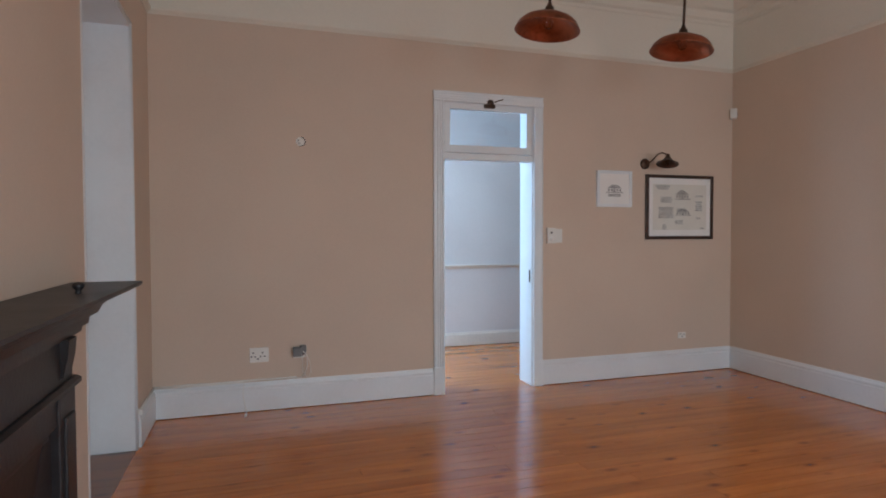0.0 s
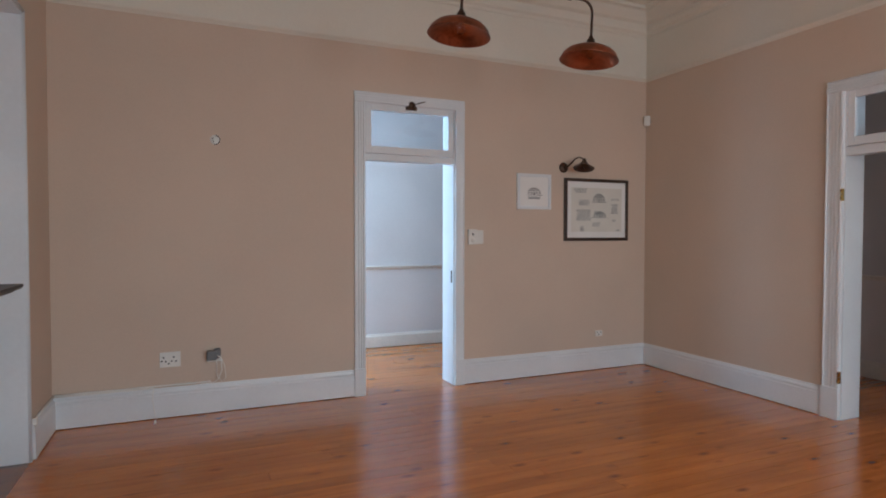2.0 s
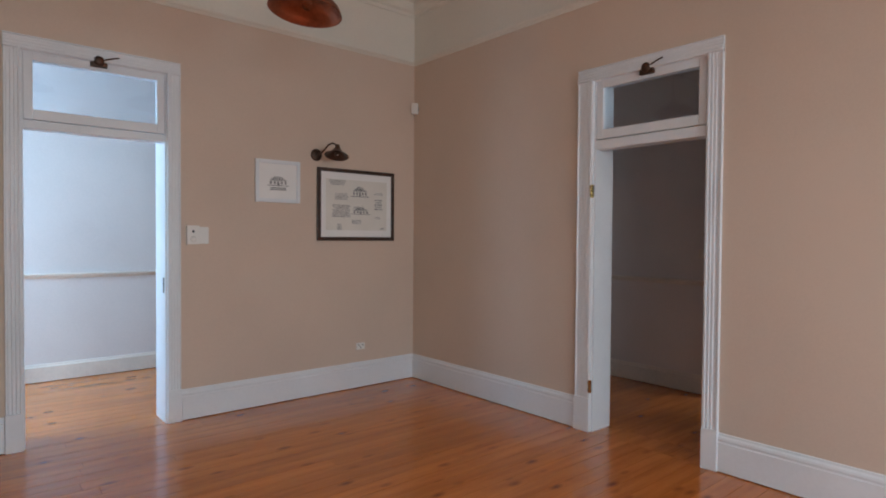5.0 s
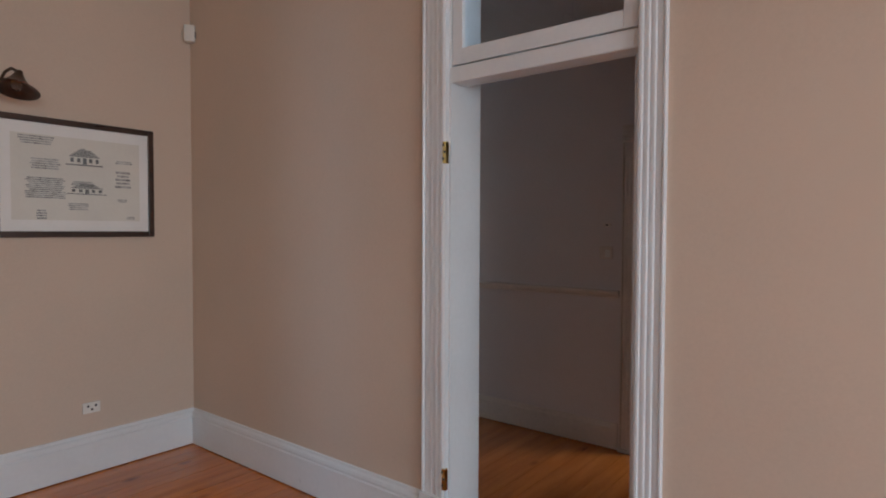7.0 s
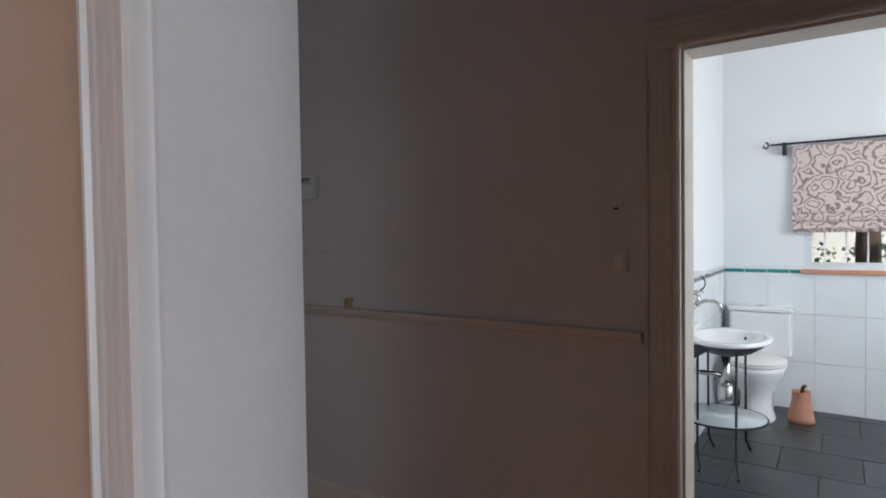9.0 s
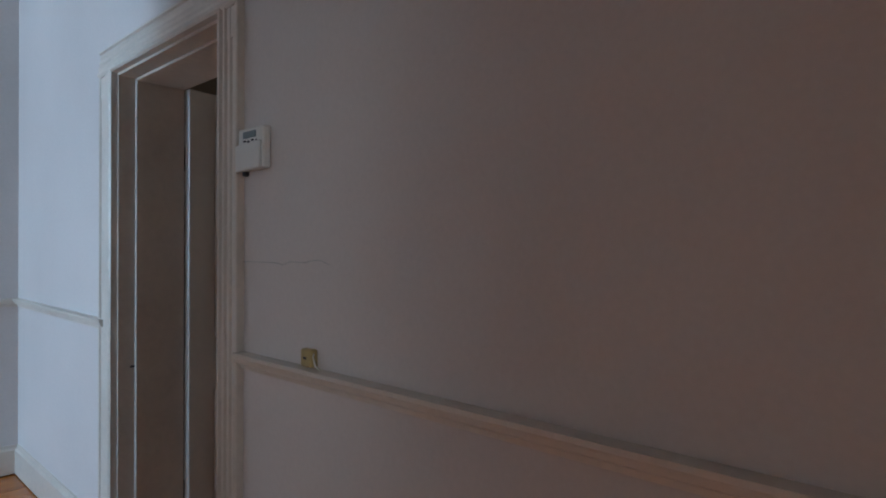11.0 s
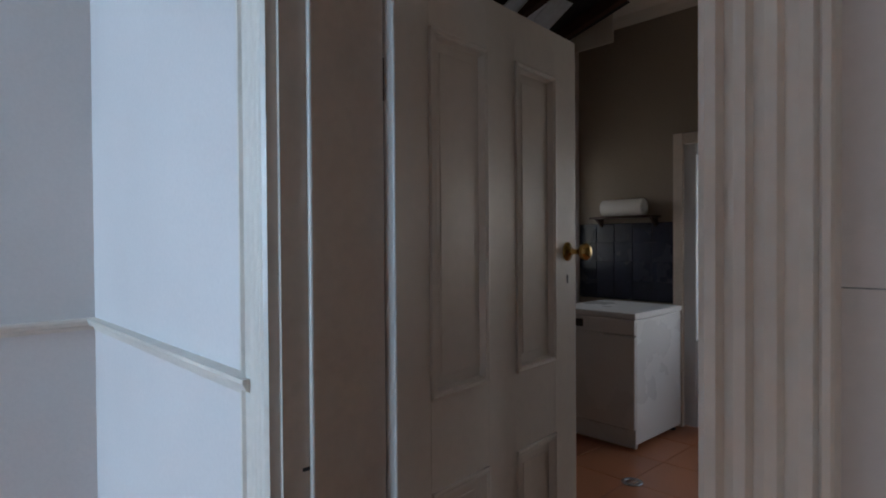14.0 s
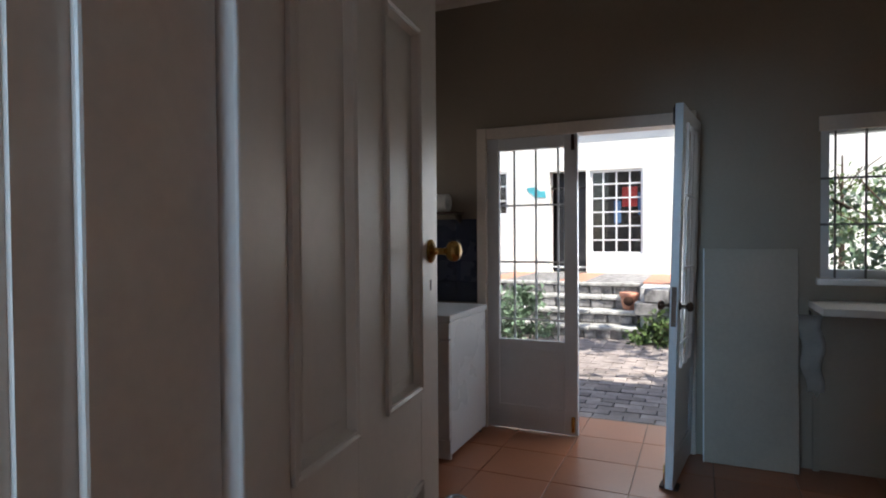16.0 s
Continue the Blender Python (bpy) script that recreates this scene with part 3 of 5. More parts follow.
# ---- sitting room ----
def pendant_bar():
    t = thing("pendant_light", (2.062, 2.88, HL), "two-shade copper pendant light on a bronze bar", "pendant light", turn=-2)
    t.matrix_world = t.matrix_world @ Matrix.Rotation(radians(2.8), 4, 'Y')  # hangs a little out of level
    part("ceiling_plate", box(-0.3, 0.3, -0.04, 0.04, -0.03, 0.0, 0.006), BRONZE, t)
    zb = 3.017 - HL
    line = arc((-0.405, 0, zb - 0.08), 0.08, 180, 90, (1, 0, 0), Z) + arc((0.405, 0, zb - 0.08), 0.08, 90, 0, (1, 0, 0), Z)
    line = [Vector((-0.485, 0, zb - 0.26))] + line + [Vector((0.485, 0, zb - 0.26))]
    part("bar", tube(line, 0.009, 10), BRONZE, t)
    for x in (-0.3, 0.3):
        part("drop_rod", tube([(x, 0, zb), (x, 0, -0.02)], 0.008, 10), BRONZE, t)
        part("collar", moved(lathe([(0, -0.02), (0.014, -0.02), (0.018, 0), (0.014, 0.02), (0, 0.02)], 14), Matrix.Translation((x, 0, zb))), BRONZE, t)
    for x in (-0.485, 0.485):
        z = zb - 0.26
        part("socket_cup", moved(lathe([(0, 0.03), (0.012, 0.03), (0.016, 0.012), (0.026, 0.004), (0.03, -0.02), (0.045, -0.04), (0, -0.04)], 20), Matrix.Translation((x, 0, z))), BRONZE, t)
        prof = [(0.03, -0.03), (0.06, -0.042), (0.11, -0.056), (0.155, -0.078), (0.183, -0.105), (0.196, -0.135), (0.2, -0.142), (0.194, -0.14), (0.179, -0.108), (0.15, -0.083), (0.105, -0.062), (0.055, -0.048), (0.028, -0.04)]
        part("shade", moved(lathe(prof, 40), Matrix.Translation((x, 0, z)) @ Matrix.Rotation(radians(4), 4, 'Y')), COPPER, t, "aged copper dish shade")
        part("bulb", moved(lathe([(0, -0.13), (0.014, -0.127), (0.026, -0.112), (0.029, -0.095), (0.022, -0.075), (0.013, -0.06), (0.012, -0.04), (0, -0.04)], 18), Matrix.Translation((x, 0, z))), GLASS, t, "clear glass bulb, unlit")


pendant_bar()


def wall_lamp():
    t = thing("wall_lamp", (3.395, N, 2.065), "dark bronze swan-neck wall lamp above the framed print", "wall lamp")
    part("backplate", moved(lathe([(0, 0), (0.052, 0), (0.052, 0.008), (0.044, 0.018), (0.02, 0.024), (0, 0.026)], 24), Matrix.Rotation(radians(90), 4, 'X')), BRONZE, t)
    neck = [(0, -0.02, 0), (0.015, -0.06, 0.01), (0.03, -0.1, 0.04), (0.04, -0.14, 0.075), (0.05, -0.19, 0.085), (0.056, -0.23, 0.07), (0.06, -0.25, 0.045)]
    part("arm", tube(neck, 0.007, 10), BRONZE, t)
    m = Matrix.Translation((0.062, -0.255, 0.045)) @ Matrix.Rotation(radians(14), 4, 'Y') @ Matrix.Rotation(radians(-12), 4, 'X')
    part("shade", moved(lathe([(0.014, 0.02), (0.02, 0.0), (0.03, -0.02), (0.05, -0.045), (0.075, -0.066), (0.1, -0.08), (0.096, -0.08), (0.072, -0.069), (0.046, -0.049), (0.026, -0.024), (0.012, -0.01)], 28), m), BRONZE, t)
    part("bulb", moved(lathe([(0, -0.085), (0.016, -0.08), (0.024, -0.065), (0.02, -0.045), (0.01, -0.02), (0, -0.02)], 16), m), GLASS, t)


wall_lamp()


def print_bars(w, h, blocks):
    """Illegible writing and small drawings as plain bars: blocks (x, z, width, lines, height) within the sheet."""
    bm = bmesh.new()
    for x, z, bw, lines, lh in blocks:
        for i in range(lines):
            k = bw * (0.72 + 0.28 * random.random())
            o = (bw - k) / 2
            bx(bm, x + o, x + o + k, -0.0015, 0, z - i * lh * 1.7 - lh, z - i * lh * 1.7)
    return bm


def drawn_house(x, z, w, h):
    """A small printed house: hatched hipped roof, wall bands, door and windows."""
    bm = bmesh.new()
    for i in range(5):
        k = w * (1.0 - 0.14 * i)
        bx(bm, x - k / 2, x + k / 2, -0.002, 0, z + h * (0.5 + 0.1 * i), z + h * (0.565 + 0.1 * i))
    for q in (-0.42, -0.2, 0.2, 0.42):
        bx(bm, x + w * (q - 0.05), x + w * (q + 0.05), -0.002, 0, z + h * 0.12, z + h * 0.4)
    bx(bm, x - w * 0.06, x + w * 0.06, -0.002, 0, z, z + h * 0.42)
    bx(bm, x - w * 0.62, x + w * 0.62, -0.002, 0, z - h * 0.1, z - h * 0.02)
    return bm


def picture(at, w, h, border, mount, frame_mat, sheet_mat, label, blocks, tone, houses):
    t = thing("framed_picture", at, label, "picture")
    for nm, b in (("frame_side", box(-w / 2, -w / 2 + border, -0.026, 0, -h / 2, h / 2, 0.003)), ("frame_side", box(w / 2 - border, w / 2, -0.026, 0, -h / 2, h / 2, 0.003)),
                  ("frame_side", box(-w / 2 + border, w / 2 - border, -0.026, 0, -h / 2, -h / 2 + border, 0.003)), ("frame_side", box(-w / 2 + border, w / 2 - border, -0.026, 0, h / 2 - border, h / 2, 0.003))):
        part(nm, b, frame_mat, t)
    part("mount", box(-w / 2 + border, w / 2 - border, -0.014, -0.004, -h / 2 + border, h / 2 - border), MATBOARD, t)
    sw, sh = w / 2 - border - mount[0], h / 2 - border - mount[1]
    sheet = part("sheet", box(-sw, sw, -0.0155, -0.0145, -sh, sh), sheet_mat, t)
    bm = print_bars(w, h, blocks)
    part("print", moved(bm, Matrix.Translation((0, -0.016, 0))), tone, sheet)["kind"] = "stuff"
    for hx, hz, hw, hh in houses:
        part("printed_house", moved(drawn_house(hx, hz, hw, hh), Matrix.Translation((0, -0.0165, 0))), INK, sheet)
    return t


picture((3.80, N, 1.649), 0.80, 0.632, 0.032, (0.05, 0.06), FRAMEWOOD, PAPER, "dark wood framed old printed document in white mount", [
    (-0.29, 0.215, 0.17, 4, 0.007), (-0.24, 0.1, 0.15, 5, 0.007), (-0.26, 0.0, 0.19, 11, 0.006), (-0.21, -0.17, 0.05, 4, 0.008), (0.0, 0.17, 0.03, 1, 0.006),
     (-0.05, -0.01, 0.13, 3, 0.005), 
    (-0.06, -0.13, 0.1, 4, 0.006), (0.18, 0.12, 0.1, 2, 0.006), (0.18, 0.06, 0.09, 5, 0.012), (0.19, -0.1, 0.06, 2, 0.006), (0.24, -0.2, 0.05, 2, 0.005)], PRINTGREY, [(0.025, 0.085, 0.15, 0.08), (0.035, -0.075, 0.16, 0.055)])
picture((3.045, N, 1.815), 0.385, 0.345, 0.03, (0.1, 0.1), WHITE, MATBOARD, "small white framed print of a house", [(-0.085, -0.05, 0.17, 2, 0.008)], INK, [(0.0, -0.03, 0.15, 0.07)])


def socket(at, name, label, w, h, holes, turn=0):
    t = thing(name, at, label, "socket", turn=turn)
    part("plate", box(-w / 2, w / 2, -0.012, 0, -h / 2, h / 2, 0.003), PLASTIC, t)
    for x, z in holes:
        part("pin_hole", moved(lathe([(0, 0), (0.0065, 0), (0.0065, 0.0015), (0, 0.0015)], 10), Matrix.Translation((x, -0.0125, z)) @ Matrix.Rotation(radians(90), 4, 'X')), BLACK, t)
    return t


socket((-0.186, N, 0.442), "wall_socket", "white double wall socket above the skirting", 0.145, 0.115,
       [(-0.045, 0.018), (-0.058, -0.01), (-0.03, -0.012), (0.025, 0.018), (0.01, -0.012), (0.04, -0.012), (-0.01, -0.03)])
socket((3.844, N, 0.373), "wall_socket", "small white wall socket low on the wall", 0.09, 0.06, [(-0.02, 0.01), (0.02, 0.01), (0, -0.01)])
t = thing("light_switch", (2.41, N, 1.375), "white two-part light switch beside the doorway", "switch")
part("dimmer", box(-0.08, 0.01, -0.028, 0, -0.072, 0.07, 0.004), PLASTIC, t)
part("knob", moved(lathe([(0, 0.006), (0.022, 0.004), (0.024, 0)], 18), Matrix.Translation((-0.035, -0.028, -0.03)) @ Matrix.Rotation(radians(90), 4, 'X')), PLASTIC, t)
part("button", moved(lathe([(0, 0.003), (0.009, 0.003), (0.01, 0)], 14), Matrix.Translation((-0.035, -0.028, 0.025)) @ Matrix.Rotation(radians(90), 4, 'X')), BLACK, t)
part("plate", box(0.012, 0.082, -0.014, 0, -0.068, 0.06, 0.004), PLASTIC, t)
t = thing("wall_socket", (0.124, N, 0.43), "grey plug adaptor with loose white leads", "socket")
part("plate", box(-0.05, 0.05, -0.01, 0, -0.03, 0.06, 0.003), PLASTIC, t)
part("adaptor", box(-0.055, 0.02, -0.06, -0.01, -0.012, 0.062, 0.008), GREYPLASTIC, t, "dark grey plug adaptor")
part("adaptor", box(0.0, 0.05, -0.05, -0.01, 0.0, 0.075, 0.008), GREYPLASTIC, t)
part("lead", tube([(0.02, -0.05, 0.03), (0.05, -0.07, 0.0), (0.055, -0.06, -0.09), (0.03, -0.05, -0.16), (-0.0, -0.04, -0.185), (-0.1, -0.032, -0.19)], 0.004, 8), PLASTIC, t)
part("lead", tube([(0.01, -0.055, 0.02), (0.02, -0.06, -0.05), (0.018, -0.05, -0.13), (0.06, -0.045, -0.19), (0.085, -0.04, -0.15), (0.075, -0.04, -0.06), (0.045, -0.05, 0.02)], 0.003, 8), PLASTIC, t)
t = thing("cable", (-0.4, N, 0.0), "thin white cable along the skirting with a loose end", "cable")
part("cable_run", tube([(-0.54, -0.012, 0.243), (-0.3, -0.012, 0.247), (-0.1, -0.012, 0.244), (0.1, -0.012, 0.247), (0.42, -0.012, 0.247), (0.5, -0.018, 0.25)], 0.0075, 8), PLASTIC, t)
part("cable_run", tube([(-0.5, -0.024, 0.237), (-0.2, -0.024, 0.236), (0.1, -0.024, 0.237)], 0.005, 8), PLASTIC, t)
part("drop_lead", tube([(0.1, -0.03, 0.24), (0.09, -0.034, 0.15), (0.105, -0.04, 0.06), (0.115, -0.06, 0.012), (0.112, -0.1, 0.008)], 0.0028, 8), PLASTIC, t)
part("connector", moved(box(-0.008, 0.008, -0.045, 0.0, 0.002, 0.018, 0.003), Matrix.Translation((0.112, -0.1, 0))), PLASTIC, t)
t = thing("cable", (W, 4.1, 0.0), "white cable clipped along the top of the skirting", "cable")
part("cable_run", tube([(0.012, -0.24, 0.24), (0.012, 0.0, 0.243), (0.012, 0.33, 0.245)], 0.0075, 8), PLASTIC, t)
part("cable_clip", box(0.0, 0.03, -0.25, -0.22, 0.215, 0.255, 0.003), PLASTIC, t)
t = thing("blanking_plate", (0.145, N, 2.13), "round white blanking plate with a black half rim", "wall plate")
part("disc", moved(lathe([(0, 0.007), (0.028, 0.006), (0.035, 0.002), (0.037, 0)], 26), Matrix.Rotation(radians(90), 4, 'X')), PLASTIC, t)
# Black arc along the right half of the disc.
part("rim", moved(tube(arc((0, 0, 0), 0.036, -100, 80, (1, 0, 0), Z, 14), 0.0035, 6), Matrix.Translation((0.0, -0.004, 0))), BLACK, t)
for x, z in ((-0.018, 0.01), (-0.01, -0.014)):
    part("screw", moved(lathe([(0, 0.002), (0.005, 0.001), (0.005, 0)], 10), Matrix.Translation((x, -0.007, z)) @ Matrix.Rotation(radians(90), 4, 'X')), BLACK, t)
t = thing("motion_sensor", (E - 0.028, N - 0.028, 2.555), "small white motion sensor high in the corner", "sensor", turn=45)
part("housing", box(-0.03, 0.03, -0.045, 0.02, -0.005, 0.1, 0.008), PLASTIC, t)
part("lens", box(-0.018, 0.018, -0.05, -0.044, 0.02, 0.06, 0.003), GREYPLASTIC, t)


def fireplace():
    t = thing("fireplace", (W, 1.68, 0), "black cast iron fireplace surround with a moulded mantelshelf", "fireplace")
    t.scale = (1, 0.93, 1.03)
    part("mantelshelf", sweep([(0, 1.118), (0.2, 1.118), (0.215, 1.125), (0.235, 1.127), (0.245, 1.135), (0.262, 1.14), (0.272, 1.15), (0.27, 1.16), (0, 1.16)], (0, -0.86, 0), (1, 0, 0), Z, (0, 1, 0), 1.72), IRON, t)
    part("cornice", sweep([(0, 0.99), (0.09, 0.99), (0.095, 1.01), (0.115, 1.02), (0.12, 1.045), (0.15, 1.06), (0.165, 1.09), (0.18, 1.1), (0.18, 1.118), (0, 1.118)], (0, -0.62, 0), (1, 0, 0), Z, (0, 1, 0), 1.24), IRON, t)
    part("frieze", box(0, 0.075, -0.55, 0.55, 0.80, 0.99, 0.004), IRON, t)
    part("bead", sweep([(0, 0.80), (0.085, 0.80), (0.1, 0.81), (0.1, 0.825), (0.085, 0.835), (0, 0.835)], (0, -0.57, 0), (1, 0, 0), Z, (0, 1, 0), 1.14), IRON, t)
    for y in (-0.44, 0.44):
        part("pilaster", box(0, 0.085, y - 0.1, y + 0.1, 0.0, 0.80, 0.005), IRON, t)
        part("pilaster_panel", box(0.08, 0.096, y - 0.06, y + 0.06, 0.16, 0.72, 0.006), IRON, t)
        part("bracket", sweep([(0.07, 0.85), (0.085, 0.86), (0.1, 0.93), (0.105, 0.99), (0.07, 0.99)], (0, y - 0.05, 0), (1, 0, 0), Z, (0, 1, 0), 0.1), IRON, t)
        part("plinth", box(0, 0.1, y - 0.11, y + 0.11, 0, 0.12, 0.004), IRON, t)
    for k in range(3):
        part("inner_moulding", box(0, 0.075 - 0.018 * k, -0.35 + 0.03 * k, 0.35 - 0.03 * k, 0.70 - 0.035 * k, 0.80 - 0.035 * k, 0.006), IRON, t)
    part("inner_cheek", sweep([(0.005, 0.35), (0.06, 0.35), (0.012, 0.24), (0.005, 0.24)], (0, 0, 0.0), (1, 0, 0), (0, 1, 0), Z, 0.7), IRON, t)
    part("inner_cheek", sweep([(0.005, -0.35), (0.06, -0.35), (0.012, -0.24), (0.005, -0.24)], (0, 0, 0.0), (1, 0, 0), (0, 1, 0), Z, 0.7), IRON, t)
    part("fireback", box(0.002, 0.01, -0.26, 0.26, 0, 0.7), BLACK, t)
    part("hood", sweep([(0.01, 0.7), (0.06, 0.7), (0.03, 0.5), (0.01, 0.5)], (0, -0.24, 0), (1, 0, 0), Z, (0, 1, 0), 0.48), IRON, t)
    part("hearth", box(0.0, 0.34, -0.68, 0.68, 0.001, 0.02, 0.004), SLATE, t)


fireplace()
t = thing("knob", (W + 0.16, 1.95, 1.195), "small dark iron knob on the mantelshelf", "knob")
part("stem", lathe([(0.012, 0), (0.008, 0.01), (0.018, 0.02), (0.02, 0.03), (0.012, 0.038), (0, 0.04)], 16), IRON, t)

# ---- hall ----
t = thing("alarm_keypad", (XH, 3.826, 1.511), "white plastic alarm keypad, its cover hanging askew", "alarm keypad")
part("body", box(-0.026, 0, -0.065, 0.065, 0.0, 0.115, 0.006), PLASTIC, t)
part("cover", moved(box(-0.034, -0.025, -0.062, 0.066, -0.002, 0.072, 0.004), Matrix.Rotation(radians(-3), 4, 'X')), PLASTIC, t)
part("display", box(-0.028, -0.025, -0.03, 0.035, 0.086, 0.104), LCD, t)
for k in range(4):
    part("button", box(-0.029, -0.025, 0.022 - 0.02 * k, 0.032 - 0.02 * k, 0.076 - 0.003 * (k % 2), 0.081 - 0.003 * (k % 2), 0.001), BLACK, t)
part("cable_end", box(-0.012, 0, 0.05, 0.066, -0.012, 0.0), BLACK, t)
t = thing("telephone_socket", (XH, 3.572, 1.006), "yellowed telephone junction box with a loose wire on the dado", "socket")
part("box", box(-0.022, 0, -0.022, 0.022, 0.002, 0.046, 0.005), YELLOWED, t)
part("mark", box(-0.0248, -0.0235, -0.006, 0.006, 0.022, 0.028), BLACK, t)
part("wire", tube([(-0.012, -0.021, 0.036), (-0.022, -0.032, 0.03), (-0.026, -0.046, 0.012), (-0.02, -0.056, 0.002)], 0.002, 6), PLASTIC, t)
t = thing("light_switch", (XH, 2.34, 1.24), "old cream light switch beside the bathroom doorway", "switch")
part("plate", box(-0.012, 0, -0.042, 0.042, -0.04, 0.04, 0.003), OLDWHITE, t)
part("rocker", box(-0.018, -0.012, -0.03, 0.002, -0.028, 0.02, 0.002), PLASTIC, t)
t = thing("bell_button", (XH, 2.335, 1.415), "small cream button plate above the switch", "switch")
part("plate", box(-0.01, 0, -0.025, 0.025, -0.012, 0.012, 0.002), OLDWHITE, t)
part("dot", box(-0.0115, -0.0095, -0.008, 0.008, -0.004, 0.004), BLACK, t)
# hairline plaster crack
pts = [(XH - 0.0008, 3.905 - 0.4 * k / 12, 1.259 + 0.006 * math.sin(k * 1.9) * (k > 5) + (0.008 if k > 8 else 0) - 0.005 * (k > 10)) for k in range(13)]
tagged(new("plaster_crack", mesh("plaster_crack", tube(pts, 0.0007, 5), PRINTGREY)), "hairline crack in the hall plaster", "crack", kind="structure")


def panel_door():
    """A four-panel door, hinged at its local origin, standing open along x."""
    t = thing("panel_door", (6.303, 4.83, 0.006), "cream enamelled four-panel door standing open", "door", turn=6.4)
    w, h, d = 0.87, 1.965, 0.042
    part("core", box(0.004, w - 0.004, 0.012, d - 0.012, 0.004, h - 0.004), DOORP, t)
    px = ((0.122, 0.36), (0.5, 0.728))
    pz = ((0.22, 0.668), (0.9, 1.82))
    for x0, x1 in ((0, px[0][0]), (px[0][1], px[1][0]), (px[1][1], w)):
        part("stile", box(x0, x1, 0, d, 0, h, 0.005 if x0 == 0 else 0.002), DOORP, t)
    for z0, z1 in ((0, pz[0][0]), (pz[0][1], pz[1][0]), (pz[1][1], h)):
        for x0, x1 in px:
            part("rail", box(x0 - 0.001, x1 + 0.001, 0.0006, d - 0.0006, z0, z1), DOORP, t)
    for x0, x1 in px:
        for z0, z1 in pz:
            bm = bmesh.new()
            prof = [(0, 0.001), (0, -0.007), (0.006, -0.009), (0.012, -0.004), (0.018, -0.006), (0.024, 0.012), (0, 0.012)]
            sweep(prof, (x0, 0, z0), (1, 0, 0), (0, 1, 0), Z, z1 - z0, bm)
            sweep(prof, (x1, 0, z0), (-1, 0, 0), (0, 1, 0), Z, z1 - z0, bm)
            sweep(prof, (x0, 0, z0), (0, 0, 1), (0, 1, 0), (1, 0, 0), x1 - x0, bm)
            sweep(prof, (x0, 0, z1), (0, 0, -1), (0, 1, 0), (1, 0, 0), x1 - x0, bm)
            part("panel_moulding", bm, DOORP, t)
            part("panel", box(x0 + 0.05, x1 - 0.05, 0.009, 0.02, z0 + 0.05, z1 - 0.05, 0.003), DOORP, t)
    m = Matrix.Translation((w - 0.06, 0, 1.255)) @ Matrix.Rotation(radians(90), 4, 'X')
    k = part("door_knob", moved(lathe([(0, 0), (0.032, 0), (0.032, 0.004), (0.027, 0.008), (0.013, 0.012), (0.009, 0.02), (0.009, 0.04), (0.013, 0.046), (0.023, 0.052), (0.028, 0.062), (0.027, 0.074), (0.018, 0.083), (0, 0.086)], 28), m), BRASS, t, "polished brass round knob")
    part("keyhole", box(w - 0.064, w - 0.056, -0.0015, 0.001, 1.15, 1.178), BLACK, t)
    for z in (0.2, 1.62):
        part("hinge", box(-0.006, 0.0, d - 0.012, d + 0.012, z, z + 0.1, 0.002), BRONZE, t)


panel_door()

# ---- kitchen ----
gd = thing("door_6", (XK, 5.64, 0), "white painted frame of the garden doors", "doorway", turn=-90)
tagged(gd, kind="structure")
GW = 1.35
part("jamb", box(-0.01, 0.055, -0.025, 0.12, 0, 2.03, 0.003), OLDWHITE, gd)
part("jamb", box(GW - 0.055, GW + 0.01, -0.025, 0.12, 0, 2.03, 0.003), OLDWHITE, gd)
part("head", box(0.055, GW - 0.055, -0.02, 0.12, 1.955, 2.028, 0.003), OLDWHITE, gd)
part("reveal", box(-0.001, 0.03, 0.12, 0.282, 0, 2.021), RENDERED, gd)
part("reveal", box(GW - 0.03, GW + 0.001, 0.12, 0.282, 0, 2.021), RENDERED, gd)


